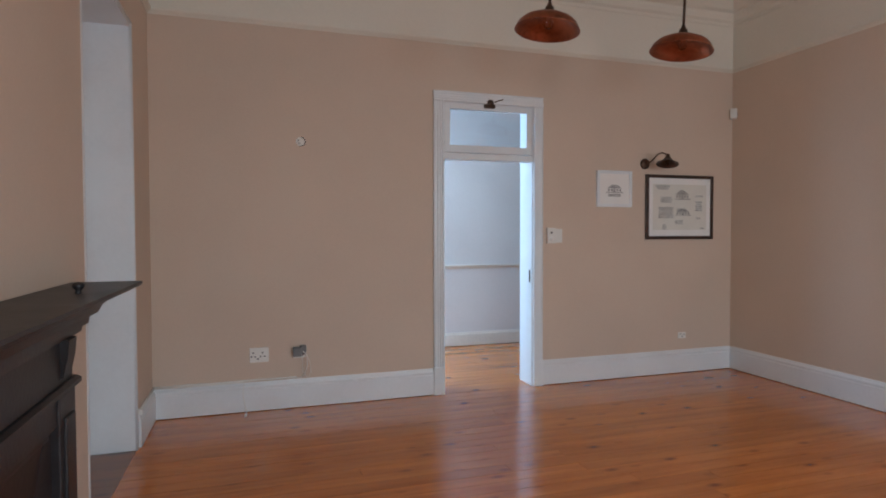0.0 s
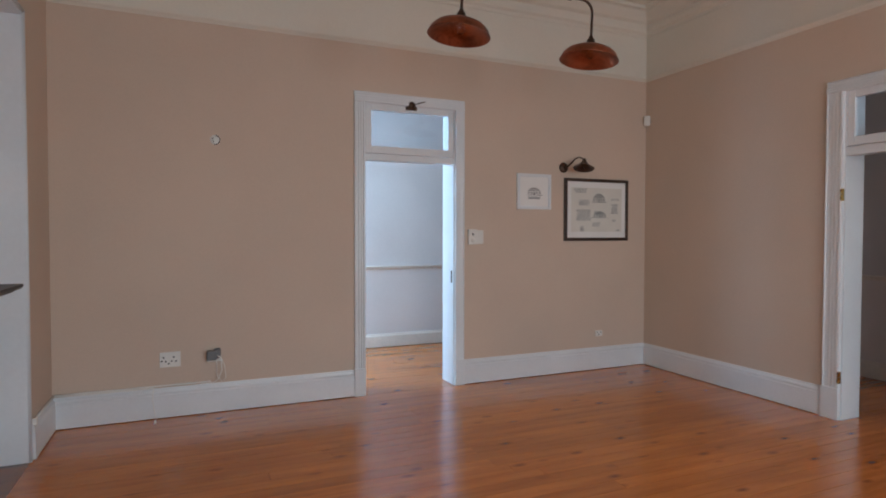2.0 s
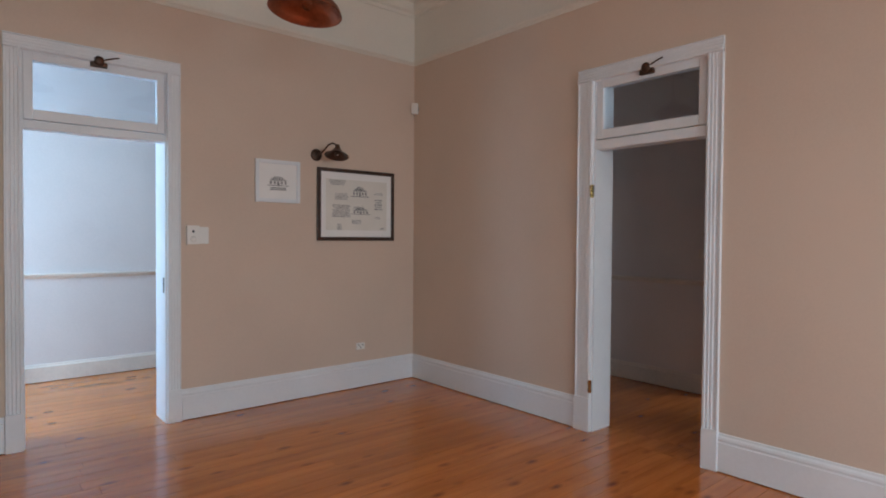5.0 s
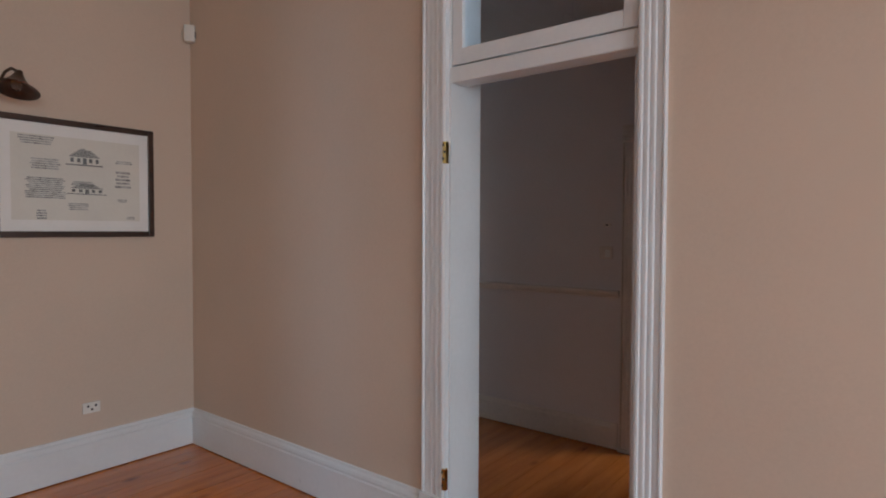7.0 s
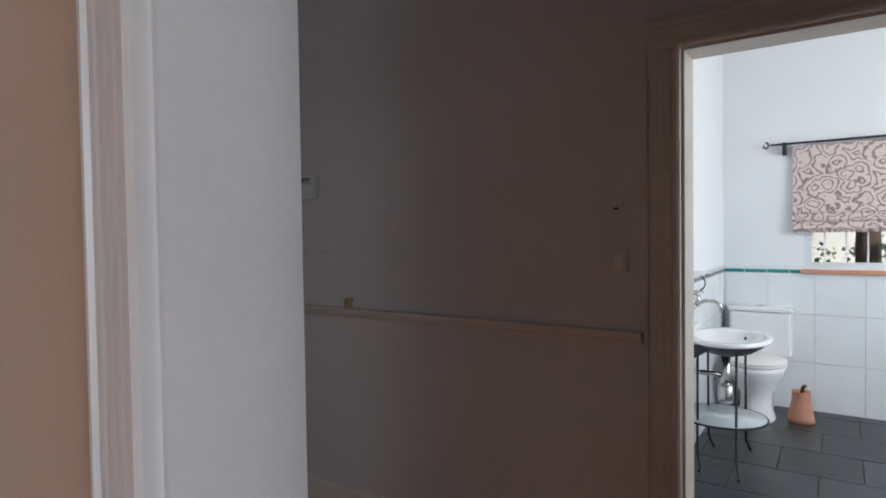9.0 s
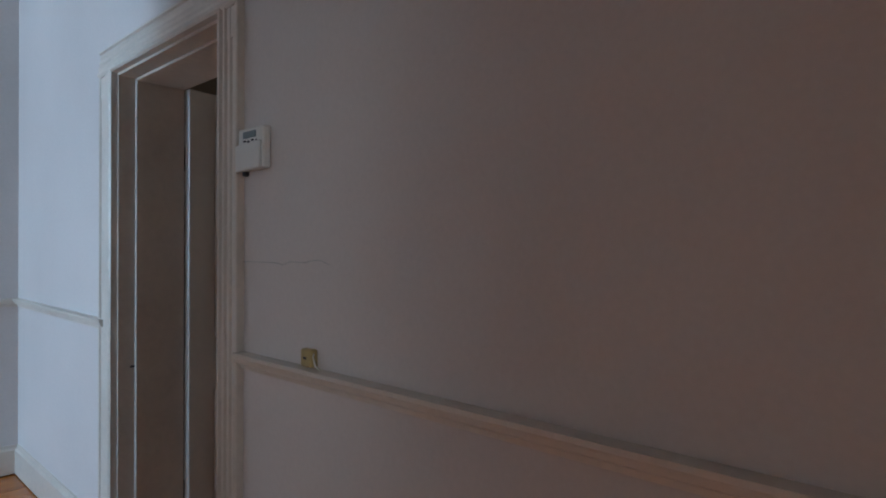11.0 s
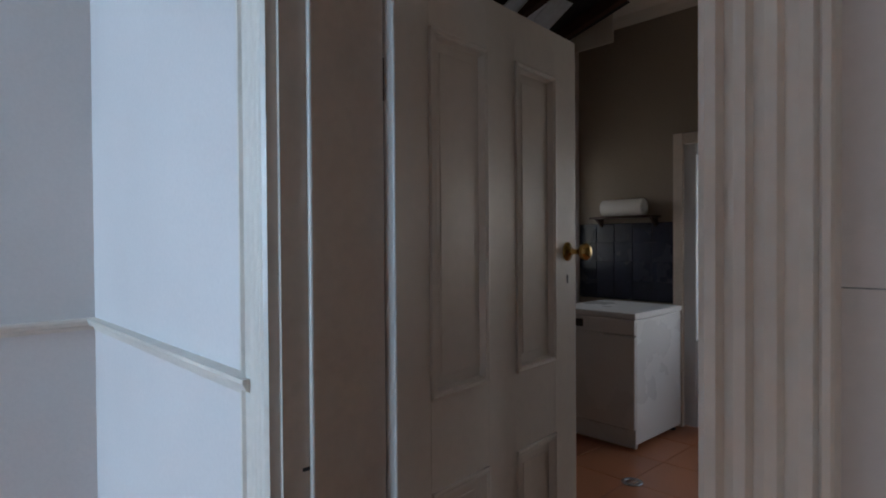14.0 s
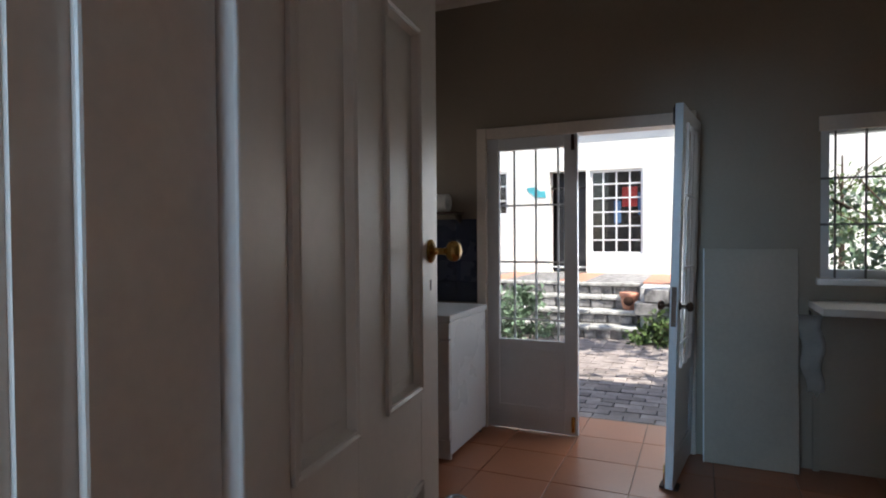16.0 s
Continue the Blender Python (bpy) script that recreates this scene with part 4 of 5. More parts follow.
def garden_leaf(at, turn, flip, label, sill_item):
    """One glazed leaf of the garden doors; local x from its hinge, y outwards."""
    t = thing("garden_door", at, label, "door", turn=turn)
    w, h, d = 0.612, 1.945, 0.04
    x0, x1, z0, z1 = 0.085, w - 0.085, 0.6, 1.865
    part("stile", box(0, x0, 0, d, 0, h, 0.003), WHITE, t)
    part("stile", box(x1, w, 0, d, 0, h, 0.003), WHITE, t)
    part("top_rail", box(x0, x1, 0.001, d - 0.001, z1, h - 0.001, 0.003), WHITE, t)
    part("lock_rail", box(x0, x1, 0.001, d - 0.001, z0 - 0.07, z0, 0.003), WHITE, t)
    part("bottom_rail", box(x0, x1, 0.001, d - 0.001, 0.001, 0.16, 0.003), WHITE, t)
    part("panel", box(x0 - 0.002, x1 + 0.002, 0.012, d - 0.012, 0.16, z0 - 0.07), WHITE, t)
    g = part("pane", box(x0 - 0.002, x1 + 0.002, 0.017, 0.021, z0, z1), GLASS, t)
    g.visible_shadow = False
    for k in range(1, 4):
        x = x0 + (0.098 + 0.148 * (k - 1) if not flip else 0.098 + 0.148 * (k - 1))
        part("burglar_bar", box(x - 0.006, x + 0.006, d - 0.004, d + 0.008, z0, z1), WHITE, t)
    for z in (1.497, 1.118, 0.733):
        part("burglar_bar", box(x0, x1, d - 0.002, d + 0.006, z - 0.006, z + 0.006), WHITE, t)
    for z in (0.17, 1.55):
        part("hinge", tube([(-0.004, -0.004, z), (-0.004, -0.004, z + 0.1)], 0.007, 8), BRONZE, t)
    for z in (0.02, 1.84):
        b = part("bolt", box(w - 0.04, w - 0.018, -0.008, 0, z, z + 0.1, 0.002), BRASS if z < 1 else BRONZE, t)
        part("bolt_bar", tube([(w - 0.029, -0.01, z + 0.01), (w - 0.029, -0.01, z + 0.09)], 0.004, 8), BRASS if z < 1 else BRONZE, b)
    if sill_item:
        part("lock_plate", box(w - 0.0, w + 0.003, 0.008, 0.032, 0.83, 1.03), BRONZE, t)
        for s in (-1, 1):
            part("door_knob", moved(lathe([(0, 0), (0.022, 0), (0.02, 0.006), (0.008, 0.01), (0.008, 0.03), (0.022, 0.04), (0.026, 0.052), (0.018, 0.064), (0, 0.067)], 20),
                 Matrix.Translation((w - 0.045, d if s > 0 else 0, 0.93)) @ Matrix.Rotation(radians(-90 * s), 4, 'X')), BRONZE, t, "dark bronze door knob")
        part("lock_case", box(w - 0.07, w - 0.02, -0.004, 0, 0.82, 1.03, 0.001), BRONZE, t)
        part("door_wedge", box(w - 0.1, w - 0.02, -0.03, 0.06, -0.008, 0.004), DARKTIMBER, t)
    return t


garden_leaf((XK + 0.005, 5.588, 0.01), -90, False, "white glazed garden door leaf, closed, with burglar bars", False)
leaf = garden_leaf((XK - 0.01, 4.345, 0.012), 172.8, True, "white glazed garden door leaf standing open into the kitchen", True)
leaf.matrix_world = leaf.matrix_world @ Matrix.Rotation(radians(-1.5), 4, 'X')  # sags on its hinges

kw = thing("window_1", (XK, 3.657, 1.06), "white kitchen window with burglar bars above the worktop", "window", turn=-90)
tagged(kw, kind="structure")
KWW = 0.877
for b in (box(0, 0.045, 0.03, 0.1, 0.0, 0.87), box(KWW - 0.045, KWW, 0.03, 0.1, 0, 0.87), box(0.045, KWW - 0.045, 0.03, 0.1, 0.79, 0.87), box(0.045, KWW - 0.045, 0.03, 0.1, 0, 0.045)):
    part("window_frame", b, WHITE, kw)
part("window_sill", box(-0.02, KWW + 0.02, -0.05, 0.03, -0.035, 0.0, 0.004), WHITE, kw)
part("pelmet", box(-0.01, KWW + 0.01, -0.02, 0.0, 0.8, 0.88, 0.003), OLDWHITE, kw)
g = part("pane", box(0.04, KWW - 0.04, 0.06, 0.064, 0.04, 0.8), GLASS, kw)
g.visible_shadow = False
for k in range(6):
    x = 0.07 + 0.14 * k
    part("burglar_bar", box(x - 0.005, x + 0.005, 0.012, 0.022, 0, 0.87), GREYPLASTIC, kw)
for z in (0.293, 0.544):
    part("burglar_bar", box(0, KWW, 0.008, 0.016, z - 0.006, z + 0.006), GREYPLASTIC, kw)
part("stay", tube([(0.05, 0.0, 0.43), (0.13, -0.03, 0.37)], 0.005, 8), BRONZE, kw)

nw = thing("window_2", (8.55, YH, 1.05), "white kitchen window in the side wall", "window")
tagged(nw, kind="structure")
for b in (box(0, 0.04, 0.05, 0.11, 0, 0.9), box(0.75, 0.79, 0.05, 0.11, 0, 0.9), box(0.04, 0.75, 0.05, 0.11, 0.86, 0.9), box(0.04, 0.75, 0.05, 0.11, 0, 0.04)):
    part("window_frame", b, WHITE, nw)
for x in (0.22, 0.39, 0.56):
    part("glazing_bar", box(x - 0.008, x + 0.008, 0.06, 0.09, 0.04, 0.86), GREYPLASTIC, nw)
for z in (0.32, 0.6):
    part("glazing_bar", box(0.04, 0.75, 0.062, 0.088, z - 0.008, z + 0.008), GREYPLASTIC, nw)
g = part("pane", box(0.04, 0.75, 0.074, 0.078, 0.04, 0.86), GLASS, nw)
g.visible_shadow = False


def dishwasher():
    t = thing("dishwasher", (9.06, 5.86, 0), "white freestanding dishwasher under the navy tiles", "dishwasher")
    part("body", box(-0.3, 0.3, -0.29, 0.29, 0.035, 0.81, 0.006), CARCASS, t)
    part("worktop", box(-0.335, 0.3, -0.3, 0.3, 0.812, 0.85, 0.006), CARCASS, t)
    dr = part("door", box(-0.328, -0.302, -0.292, 0.292, 0.13, 0.705, 0.006), CARCASS, t)
    part("control_panel", box(-0.33, -0.302, -0.292, 0.292, 0.712, 0.808, 0.006), CARCASS, t)
    part("display", box(-0.3315, -0.3295, 0.07, 0.135, 0.735, 0.785), BLACK, t)
    part("handle_lip", box(-0.336, -0.326, -0.08, 0.16, 0.698, 0.71, 0.003), CARCASS, dr)
    part("kickboard", box(-0.31, -0.285, -0.29, 0.29, 0.012, 0.122, 0.004), CARCASS, t)
    for x in (-0.26, 0.26):
        for y in (-0.25, 0.25):
            part("foot", moved(lathe([(0, 0), (0.02, 0), (0.02, 0.012), (0.012, 0.04), (0, 0.04)], 12), Matrix.Translation((x, y, 0))), BLACK, t)


dishwasher()
tl = new("splashback")
tl.matrix_world = pose(XK, 5.66, 0.85)
tagged(tl, "navy blue glazed tile splashback on the kitchen wall", "tiles", kind="structure")
part("bed", box(-0.006, 0, 0, 0.76, 0, 0.572), NAVY, tl)
tm = mesh("tile", box(-0.012, -0.005, 0.002, 0.15, 0.002, 0.14, 0.0015), NAVY)
for i in range(5):
    for j in range(4):
        o = new("tile", tm)
        o.parent = tl
        o.location = (0, 0.152 * i, 0.143 * j)
sh = thing("wall_shelf", (XK, 6.0, 1.455), "narrow dark wooden wall shelf on brackets", "shelf")
part("board", box(-0.14, -0.002, -0.25, 0.25, 0.0, 0.016, 0.003), FRAMEWOOD, sh)
for y in (-0.22, 0.22):
    part("bracket", sweep([(0, 0.0), (-0.1, 0.0), (-0.02, -0.06), (0, -0.06)], (0, y - 0.008, 0), (1, 0, 0), Z, (0, 1, 0), 0.016), FRAMEWOOD, sh)
pr = thing("paper_towel_roll", (XK - 0.075, 6.0, 1.471 + 0.062), "white paper towel roll lying on the shelf", "paper roll")
part("roll", moved(lathe([(0.02, -0.16), (0.056, -0.16), (0.06, -0.152), (0.06, 0.152), (0.056, 0.16), (0.02, 0.16), (0.02, -0.16)], 28), Matrix.Rotation(radians(90), 4, 'X')), CLOTH, pr)
part("wrapper", moved(lathe([(0.0605, -0.162), (0.0615, -0.15), (0.0615, 0.15), (0.0605, 0.162)], 28), Matrix.Rotation(radians(90), 4, 'X')), PLASTIC, pr, "thin glossy plastic wrapper")

bd = thing("loose_panel", (9.31, 4.0, 0), "dull beige board with a white edge leaning on the kitchen wall", "board")
lean = Matrix.Rotation(radians(4.2), 4, 'Y')
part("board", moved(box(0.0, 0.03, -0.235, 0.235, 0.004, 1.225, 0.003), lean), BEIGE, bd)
part("edge_strip", moved(box(-0.002, 0.034, 0.2352, 0.242, 0.004, 1.225, 0.001), lean), WHITE, bd)
wt = thing("worktop", (XK, 3.0, 0.9), "pale laminate kitchen worktop below the window", "worktop")
part("slab", box(-0.42, -0.002, 0.002, 0.71, 0.0, 0.038, 0.004), PLASTIC, wt)
part("support", box(-0.4, -0.002, 0.002, 0.03, -0.9, 0.0), KITW, wt)
part("leg", box(-0.03, -0.003, 0.66, 0.69, -0.9, 0.0), KITW, wt)
cl = thing("tea_towel", (9.4, 3.7, 0.86), "crumpled white tea towel hanging from the worktop", "towel")
bm = bmesh.new()
grid = [[bm.verts.new((-0.02 + 0.018 * math.sin(6 * i + 0.7 * j) * (0.4 + 0.06 * j), -0.05 + 0.025 * i * (1 - 0.03 * j) + 0.012 * math.sin(j), 0.0 - 0.035 * j - 0.03 * (i == 2) * (j == 12))) for i in range(6)] for j in range(13)]
for a, b in zip(grid, grid[1:]):
    for i in range(5):
        bm.faces.new((a[i], a[i + 1], b[i + 1], b[i])).smooth = True
bmesh.ops.solidify(bm, geom=bm.faces[:], thickness=0.006)
part("cloth", bm, CLOTH, cl)
part("hook", tube([(0.03, 0.01, 0.02), (0.0, 0.01, 0.02), (-0.02, 0.01, 0.0)], 0.004, 8), BRONZE, cl)
dn = thing("floor_drain", (8.32, 5.357, 0.001), "round steel floor drain grate", "drain")
part("ring", lathe([(0.035, 0), (0.058, 0), (0.056, 0.004), (0.036, 0.004), (0.035, 0)], 24), STEEL, dn)
for k in range(4):
    part("slot_bar", box(-0.034, 0.034, -0.03 + 0.017 * k, -0.022 + 0.017 * k, 0.0, 0.003), STEEL, dn)

# ---- bathroom ----
def basin():
    t = thing("wash_basin", (7.72, BN, 0), "white enamel basin with black underside on a wire stand", "basin")
    t.scale = (1, 1, 0.89)
    # The bowl is black below its white rim.
    bm = lathe([(0, 0.70), (0.08, 0.705), (0.17, 0.73), (0.25, 0.775), (0.275, 0.797)], 36, 1.0, 0.72)
    part("underside", moved(bm, Matrix.Translation((0, -0.24, 0))), BLACK, t, "bowl underside coloured black")
    bm = lathe([(0.275, 0.797), (0.302, 0.802), (0.306, 0.815), (0.295, 0.828), (0.255, 0.825), (0.235, 0.8), (0.16, 0.75), (0.06, 0.73), (0, 0.728)], 36, 1.0, 0.72)
    part("bowl", moved(bm, Matrix.Translation((0, -0.24, 0))), CERAMIC, t)
    part("splash_lip", box(-0.24, 0.24, -0.05, -0.004, 0.8, 0.86, 0.01), CERAMIC, t)
    part("wall_bracket", sweep([(0, 0.79), (-0.2, 0.79), (-0.18, 0.77), (-0.03, 0.66), (0, 0.66)], (-0.22, 0, 0), (0, 1, 0), Z, (1, 0, 0), 0.015), BLACK, t)
    for x, y in ((-0.2, -0.3), (0.2, -0.3), (-0.17, -0.1), (0.17, -0.1)):
        s = 1 if x > 0 else -1
        part("leg", tube([(x * 0.9, y, 0.79), (x * 0.95, y, 0.4), (x, y, 0.1), (x + 0.03 * s, y - 0.02, 0.02), (x + 0.06 * s, y - 0.02, 0.006), (x + 0.07 * s, y - 0.02, 0.02)], 0.007, 8), IRON, t)
    part("ring", tube(arc((0, -0.2, 0.3), 0.235, 0, 360, (1, 0, 0), (0, 1, 0), 32), 0.007, 8), IRON, t)
    g = part("shelf_disc", moved(lathe([(0, 0), (0.23, 0), (0.23, 0.006), (0, 0.006)], 32), Matrix.Translation((0, -0.2, 0.3))), DISCSHEEN, t)
    part("trap", tube([(0, -0.22, 0.71), (0, -0.22, 0.54), (0.0, -0.22, 0.5)], 0.026, 14), STEEL, t)
    part("waste_pipe", tube([(0, -0.22, 0.57), (-0.02, -0.1, 0.575), (-0.02, -0.003, 0.575)], 0.017, 12), STEEL, t)
    part("trap_cup", moved(lathe([(0, -0.12), (0.035, -0.12), (0.04, -0.1), (0.04, -0.01), (0.03, 0), (0, 0)], 18), Matrix.Translation((0, -0.22, 0.51))), STEEL, t)


basin()
tp = thing("wall_tap", (7.6, BN, 0.91), "chrome wall-mounted mixer tap above the basin", "tap")
for x in (-0.08, 0.08):
    part("inlet", moved(lathe([(0, 0), (0.028, 0), (0.024, 0.01), (0.012, 0.014), (0.012, 0.08), (0, 0.08)], 18), Matrix.Translation((x, 0, 0)) @ Matrix.Rotation(radians(90), 4, 'X')), STEEL, tp)
    part("valve", tube([(x, -0.08, -0.01), (x, -0.08, 0.06)], 0.014, 12), STEEL, tp)
    part("cross_handle", tube([(x - 0.035, -0.08, 0.075), (x + 0.035, -0.08, 0.075)], 0.007, 8), STEEL, tp)
    part("cross_handle", tube([(x, -0.115, 0.075), (x, -0.045, 0.075)], 0.007, 8), STEEL, tp)
part("bridge", tube([(-0.08, -0.08, 0), (0.08, -0.08, 0)], 0.013, 12), STEEL, tp)
part("spout", tube([(0, -0.08, 0), (0, -0.13, 0.03), (0, -0.18, 0.03), (0, -0.21, 0.01), (0, -0.215, -0.03)], 0.011, 12), STEEL, tp)
gs = thing("glass_shelf", (7.55, BN, 1.085), "glass bathroom shelf on black scrolled brackets", "shelf")
g = part("shelf", box(-0.3, 0.3, -0.13, -0.003, 0, 0.008), GLASS, gs)
for x in (-0.22, 0.22):
    part("bracket", tube([(x, -0.12, -0.006), (x, -0.004, -0.006), (x, -0.004, -0.12)], 0.006, 8), IRON, gs)
    part("scroll", tube(arc((x, -0.06, -0.06), 0.045, 0, 270, (0, 1, 0), Z, 14), 0.004, 6), IRON, gs)


def toilet():
    t = thing("toilet", (BE, 2.2, 0), "white ceramic close-coupled toilet, lid closed", "toilet")
    part("cistern", box(-0.19, -0.005, -0.2, 0.2, 0.40, 0.73, 0.02), CERAMIC, t)
    lid = part("cistern_lid", box(-0.2, -0.003, -0.21, 0.21, 0.732, 0.765, 0.008), CERAMIC, t)
    part("flush_button", moved(lathe([(0, 0.006), (0.02, 0.005), (0.022, 0)], 16), Matrix.Translation((-0.1, 0, 0.765))), STEEL, lid)
    bm = lathe([(0, 0.0), (0.12, 0.0), (0.125, 0.02), (0.1, 0.1), (0.1, 0.18), (0.15, 0.28), (0.185, 0.36), (0.19, 0.39), (0, 0.39)], 32, 1.25, 1.0)
    part("bowl", moved(bm, Matrix.Translation((-0.4, 0, 0))), CERAMIC, t)
    part("trapway", box(-0.3, -0.02, -0.09, 0.09, 0.0, 0.39, 0.03), CERAMIC, t)
    bm = lathe([(0, 0.392), (0.185, 0.392), (0.195, 0.4), (0.195, 0.412), (0, 0.414)], 32, 1.25, 1.0)
    part("seat", moved(bm, Matrix.Translation((-0.4, 0, 0))), PLASTIC, t)
    bm = lathe([(0, 0.415), (0.19, 0.415), (0.197, 0.42), (0.19, 0.432), (0, 0.438)], 32, 1.25, 1.0)
    part("lid", moved(bm, Matrix.Translation((-0.4, 0, 0))), PLASTIC, t)


toilet()
br = thing("toilet_brush", (8.78, 1.93, 0.002), "pink terracotta toilet brush holder", "brush holder")
part("pot", lathe([(0, 0), (0.085, 0), (0.08, 0.03), (0.06, 0.14), (0.055, 0.2), (0.06, 0.21), (0.05, 0.21), (0.045, 0.19), (0, 0.18)], 24), PINKPOT, br)
part("handle", tube([(0, 0, 0.18), (0, -0.01, 0.24), (0, -0.03, 0.25)], 0.012, 10), BRONZE, br)
bw = thing("window_3", (BE, 1.93, 1.04), "small white bathroom window", "window", turn=-90)
tagged(bw, kind="structure")
for b in (box(0, 0.05, 0.02, 0.08, 0, 0.92), box(0.81, 0.86, 0.02, 0.08, 0, 0.92), box(0.05, 0.81, 0.02, 0.08, 0.87, 0.92), box(0.05, 0.81, 0.02, 0.08, 0, 0.05)):
    part("window_frame", b, WHITE, bw)
for k in range(5):
    part("burglar_bar", box(0.12 + 0.13 * k, 0.13 + 0.13 * k, 0.085, 0.095, 0, 0.92), WHITE, bw)
part("window_sill", box(-0.02, 0.88, -0.04, 0.02, -0.03, 0.0, 0.004), PINKPOT, bw, "pink tiled window sill")
g = part("pane", box(0.05, 0.81, 0.05, 0.054, 0.05, 0.87), GLASS, bw)
g.visible_shadow = False
bl = thing("roman_blind", (BE, 1.52, 1.94), "floral print roman blind drawn half down", "blind")
prof = [(-0.03, 0.0), (-0.035, -0.42), (-0.05, -0.48), (-0.035, -0.5), (-0.06, -0.54), (-0.04, -0.56), (-0.065, -0.6), (-0.04, -0.63), (-0.03, -0.63), (-0.03, -0.52), (-0.022, -0.42), (-0.022, 0.0)]
part("cloth", sweep(prof, (0, -0.48, 0), (1, 0, 0), Z, (0, 1, 0), 0.96), FLORAL, bl)
cr = thing("curtain_rod", (BE, 1.52, 1.96), "black wrought iron curtain rod with scroll ends", "curtain rod")
part("rod", tube([(-0.06, -0.62, 0), (-0.06, 0.62, 0)], 0.008, 10), IRON, cr)
part("scroll", tube([Vector((-0.06, 0.655, -0.005)) + Vector((0, math.cos(a), math.sin(a))) * (0.035 - 0.004 * a) for a in [0.4 * k + 1.6 for k in range(15)]], 0.006, 8), IRON, cr)
part("bracket", box(-0.07, -0.002, 0.52, 0.545, -0.08, 0.012, 0.003), IRON, cr)
tb = new("tile_band")
tb.matrix_world = pose(BE, BN, 1.01)
tagged(tb, "teal glazed border tiles along the white bathroom tiling", "tiles", kind="structure")
tm = mesh("tile", box(-0.012, 0, 0.002, 0.148, 0, 0.026, 0.002), TEAL)
for k in range(4):
    o = new("tile", tm)
    o.parent = tb
    o.location = (0, -0.15 * (k + 1), 0)
o = part("ledge", box(-2.5, -0.012, -0.012, 0, 0, 0.022, 0.002), GREYPLASTIC, tb)
wtl = new("wall_tiles")
wtl.matrix_world = pose(BE, BN, 0)
tagged(wtl, "large white glazed tiles on the lower bathroom wall", "tiles", kind="structure")
tm = mesh("tile", box(-0.008, 0, 0.001, 0.299, 0.001, 0.352, 0.001), WTILE)
tm2 = mesh("tile", box(0.001, 0.299, -0.008, 0, 0.001, 0.352, 0.001), WTILE)
for j in range(3):
    for k in range(9):
        o = new("tile", tm)
        o.parent, o.location = wtl, (0, -0.3 * (k + 1) - 0.01, 0.355 * j)
        if k < 8:
            o = new("tile", tm2)
            o.parent, o.location = wtl, (-0.3 * (k + 1) - 0.01, 0, 0.355 * j)

# ---- courtyard ----
fixed("ground", box(-300, 400, -300, 300, -0.5, -0.21), EARTH, "garden ground reaching to the horizon", "ground")
bm = box(9.68, 13.5, -3, 12, -0.2, -0.075)
fixed("paving_bed", bm, EARTH, "sandy bed of the courtyard paving", "ground")
bm = box(14.35, 30, -6, 20, -0.2, 0.62)
bx(bm, 13.72, 14.35, -6, 4.98, -0.2, 0.62)
bx(bm, 13.72, 14.35, 7.5, 20, -0.2, 0.62)
fixed("terrace", bm, RENDERED, "raised terrace in front of the white house", "ground")
st = thing("garden_steps", (13.42, 5.0, -0.05), "weathered stone garden steps up to the terrace", "steps")
blk = mesh("stone", box(0, 0.3, 0.004, 0.296, 0.0, 0.168, 0.016), STONE)
rub = mesh("stone", box(0, 0.24, 0.002, 0.166, 0.0, 0.118, 0.02), STONE)
for s_ in range(4):
    part("riser_core", box(0.26 * s_ + 0.09, 1.05, 0.02, 2.5, 0.172 * s_, 0.172 * s_ + 0.118), STONE, st)
    for k in range(15):
        o = new("stone", rub)
        o.parent, o.location = st, (0.26 * s_ + 0.045 + random.uniform(-0.014, 0.014), 0.166 * k + (0.07 if s_ % 2 else 0) + random.uniform(-0.012, 0.012), 0.172 * s_ + random.uniform(-0.004, 0.002))
        o.rotation_euler = (0, 0, random.uniform(-0.06, 0.06))
    y = 0.0
    while y < 2.45:
        ln = random.uniform(0.5, 0.95)
        part("tread", moved(box(0.26 * s_, 0.26 * s_ + 0.33, y + 0.004, min(y + ln, 2.56) - 0.004, 0.0, 0.05, 0.014), Matrix.Translation((random.uniform(-0.012, 0.012), 0, 0.172 * s_ + 0.119 + random.uniform(-0.004, 0.004)))), TREAD, st)
        y += ln
rw = thing("retaining_wall", (13.5, 3.0, -0.07), "low stone retaining wall beside the steps", "garden wall")
for s in range(4):
    for k in range(7):
        o = new("stone", blk)
        o.parent, o.location = rw, (random.uniform(-0.02, 0.02), 0.29 * k - (0.12 if s % 2 else 0), 0.172 * s)
rw2 = thing("retaining_wall", (13.5, 7.5, -0.07), "low stone retaining wall behind the bushes", "garden wall")
for s in range(4):
    for k in range(10):
        o = new("stone", blk)
        o.parent, o.location = rw2, (random.uniform(-0.02, 0.02), 0.29 * k - (0.12 if s % 2 else 0), 0.172 * s)
part("coping", box(0.1, 1.2, -0.1, 2.9, 0.66, 0.72), STONE, rw2)
ed = thing("terrace_paving", (14.3, 3.0, 0.622), "pale pinkish paving along the terrace edge", "paving")
for k in range(14):
    part("slab", box(0.0, 1.88, 0.4 * k + 0.004, 0.4 * k + 0.396, 0.0, 0.02), PINKPOT if k % 3 == 1 else STONE, ed)

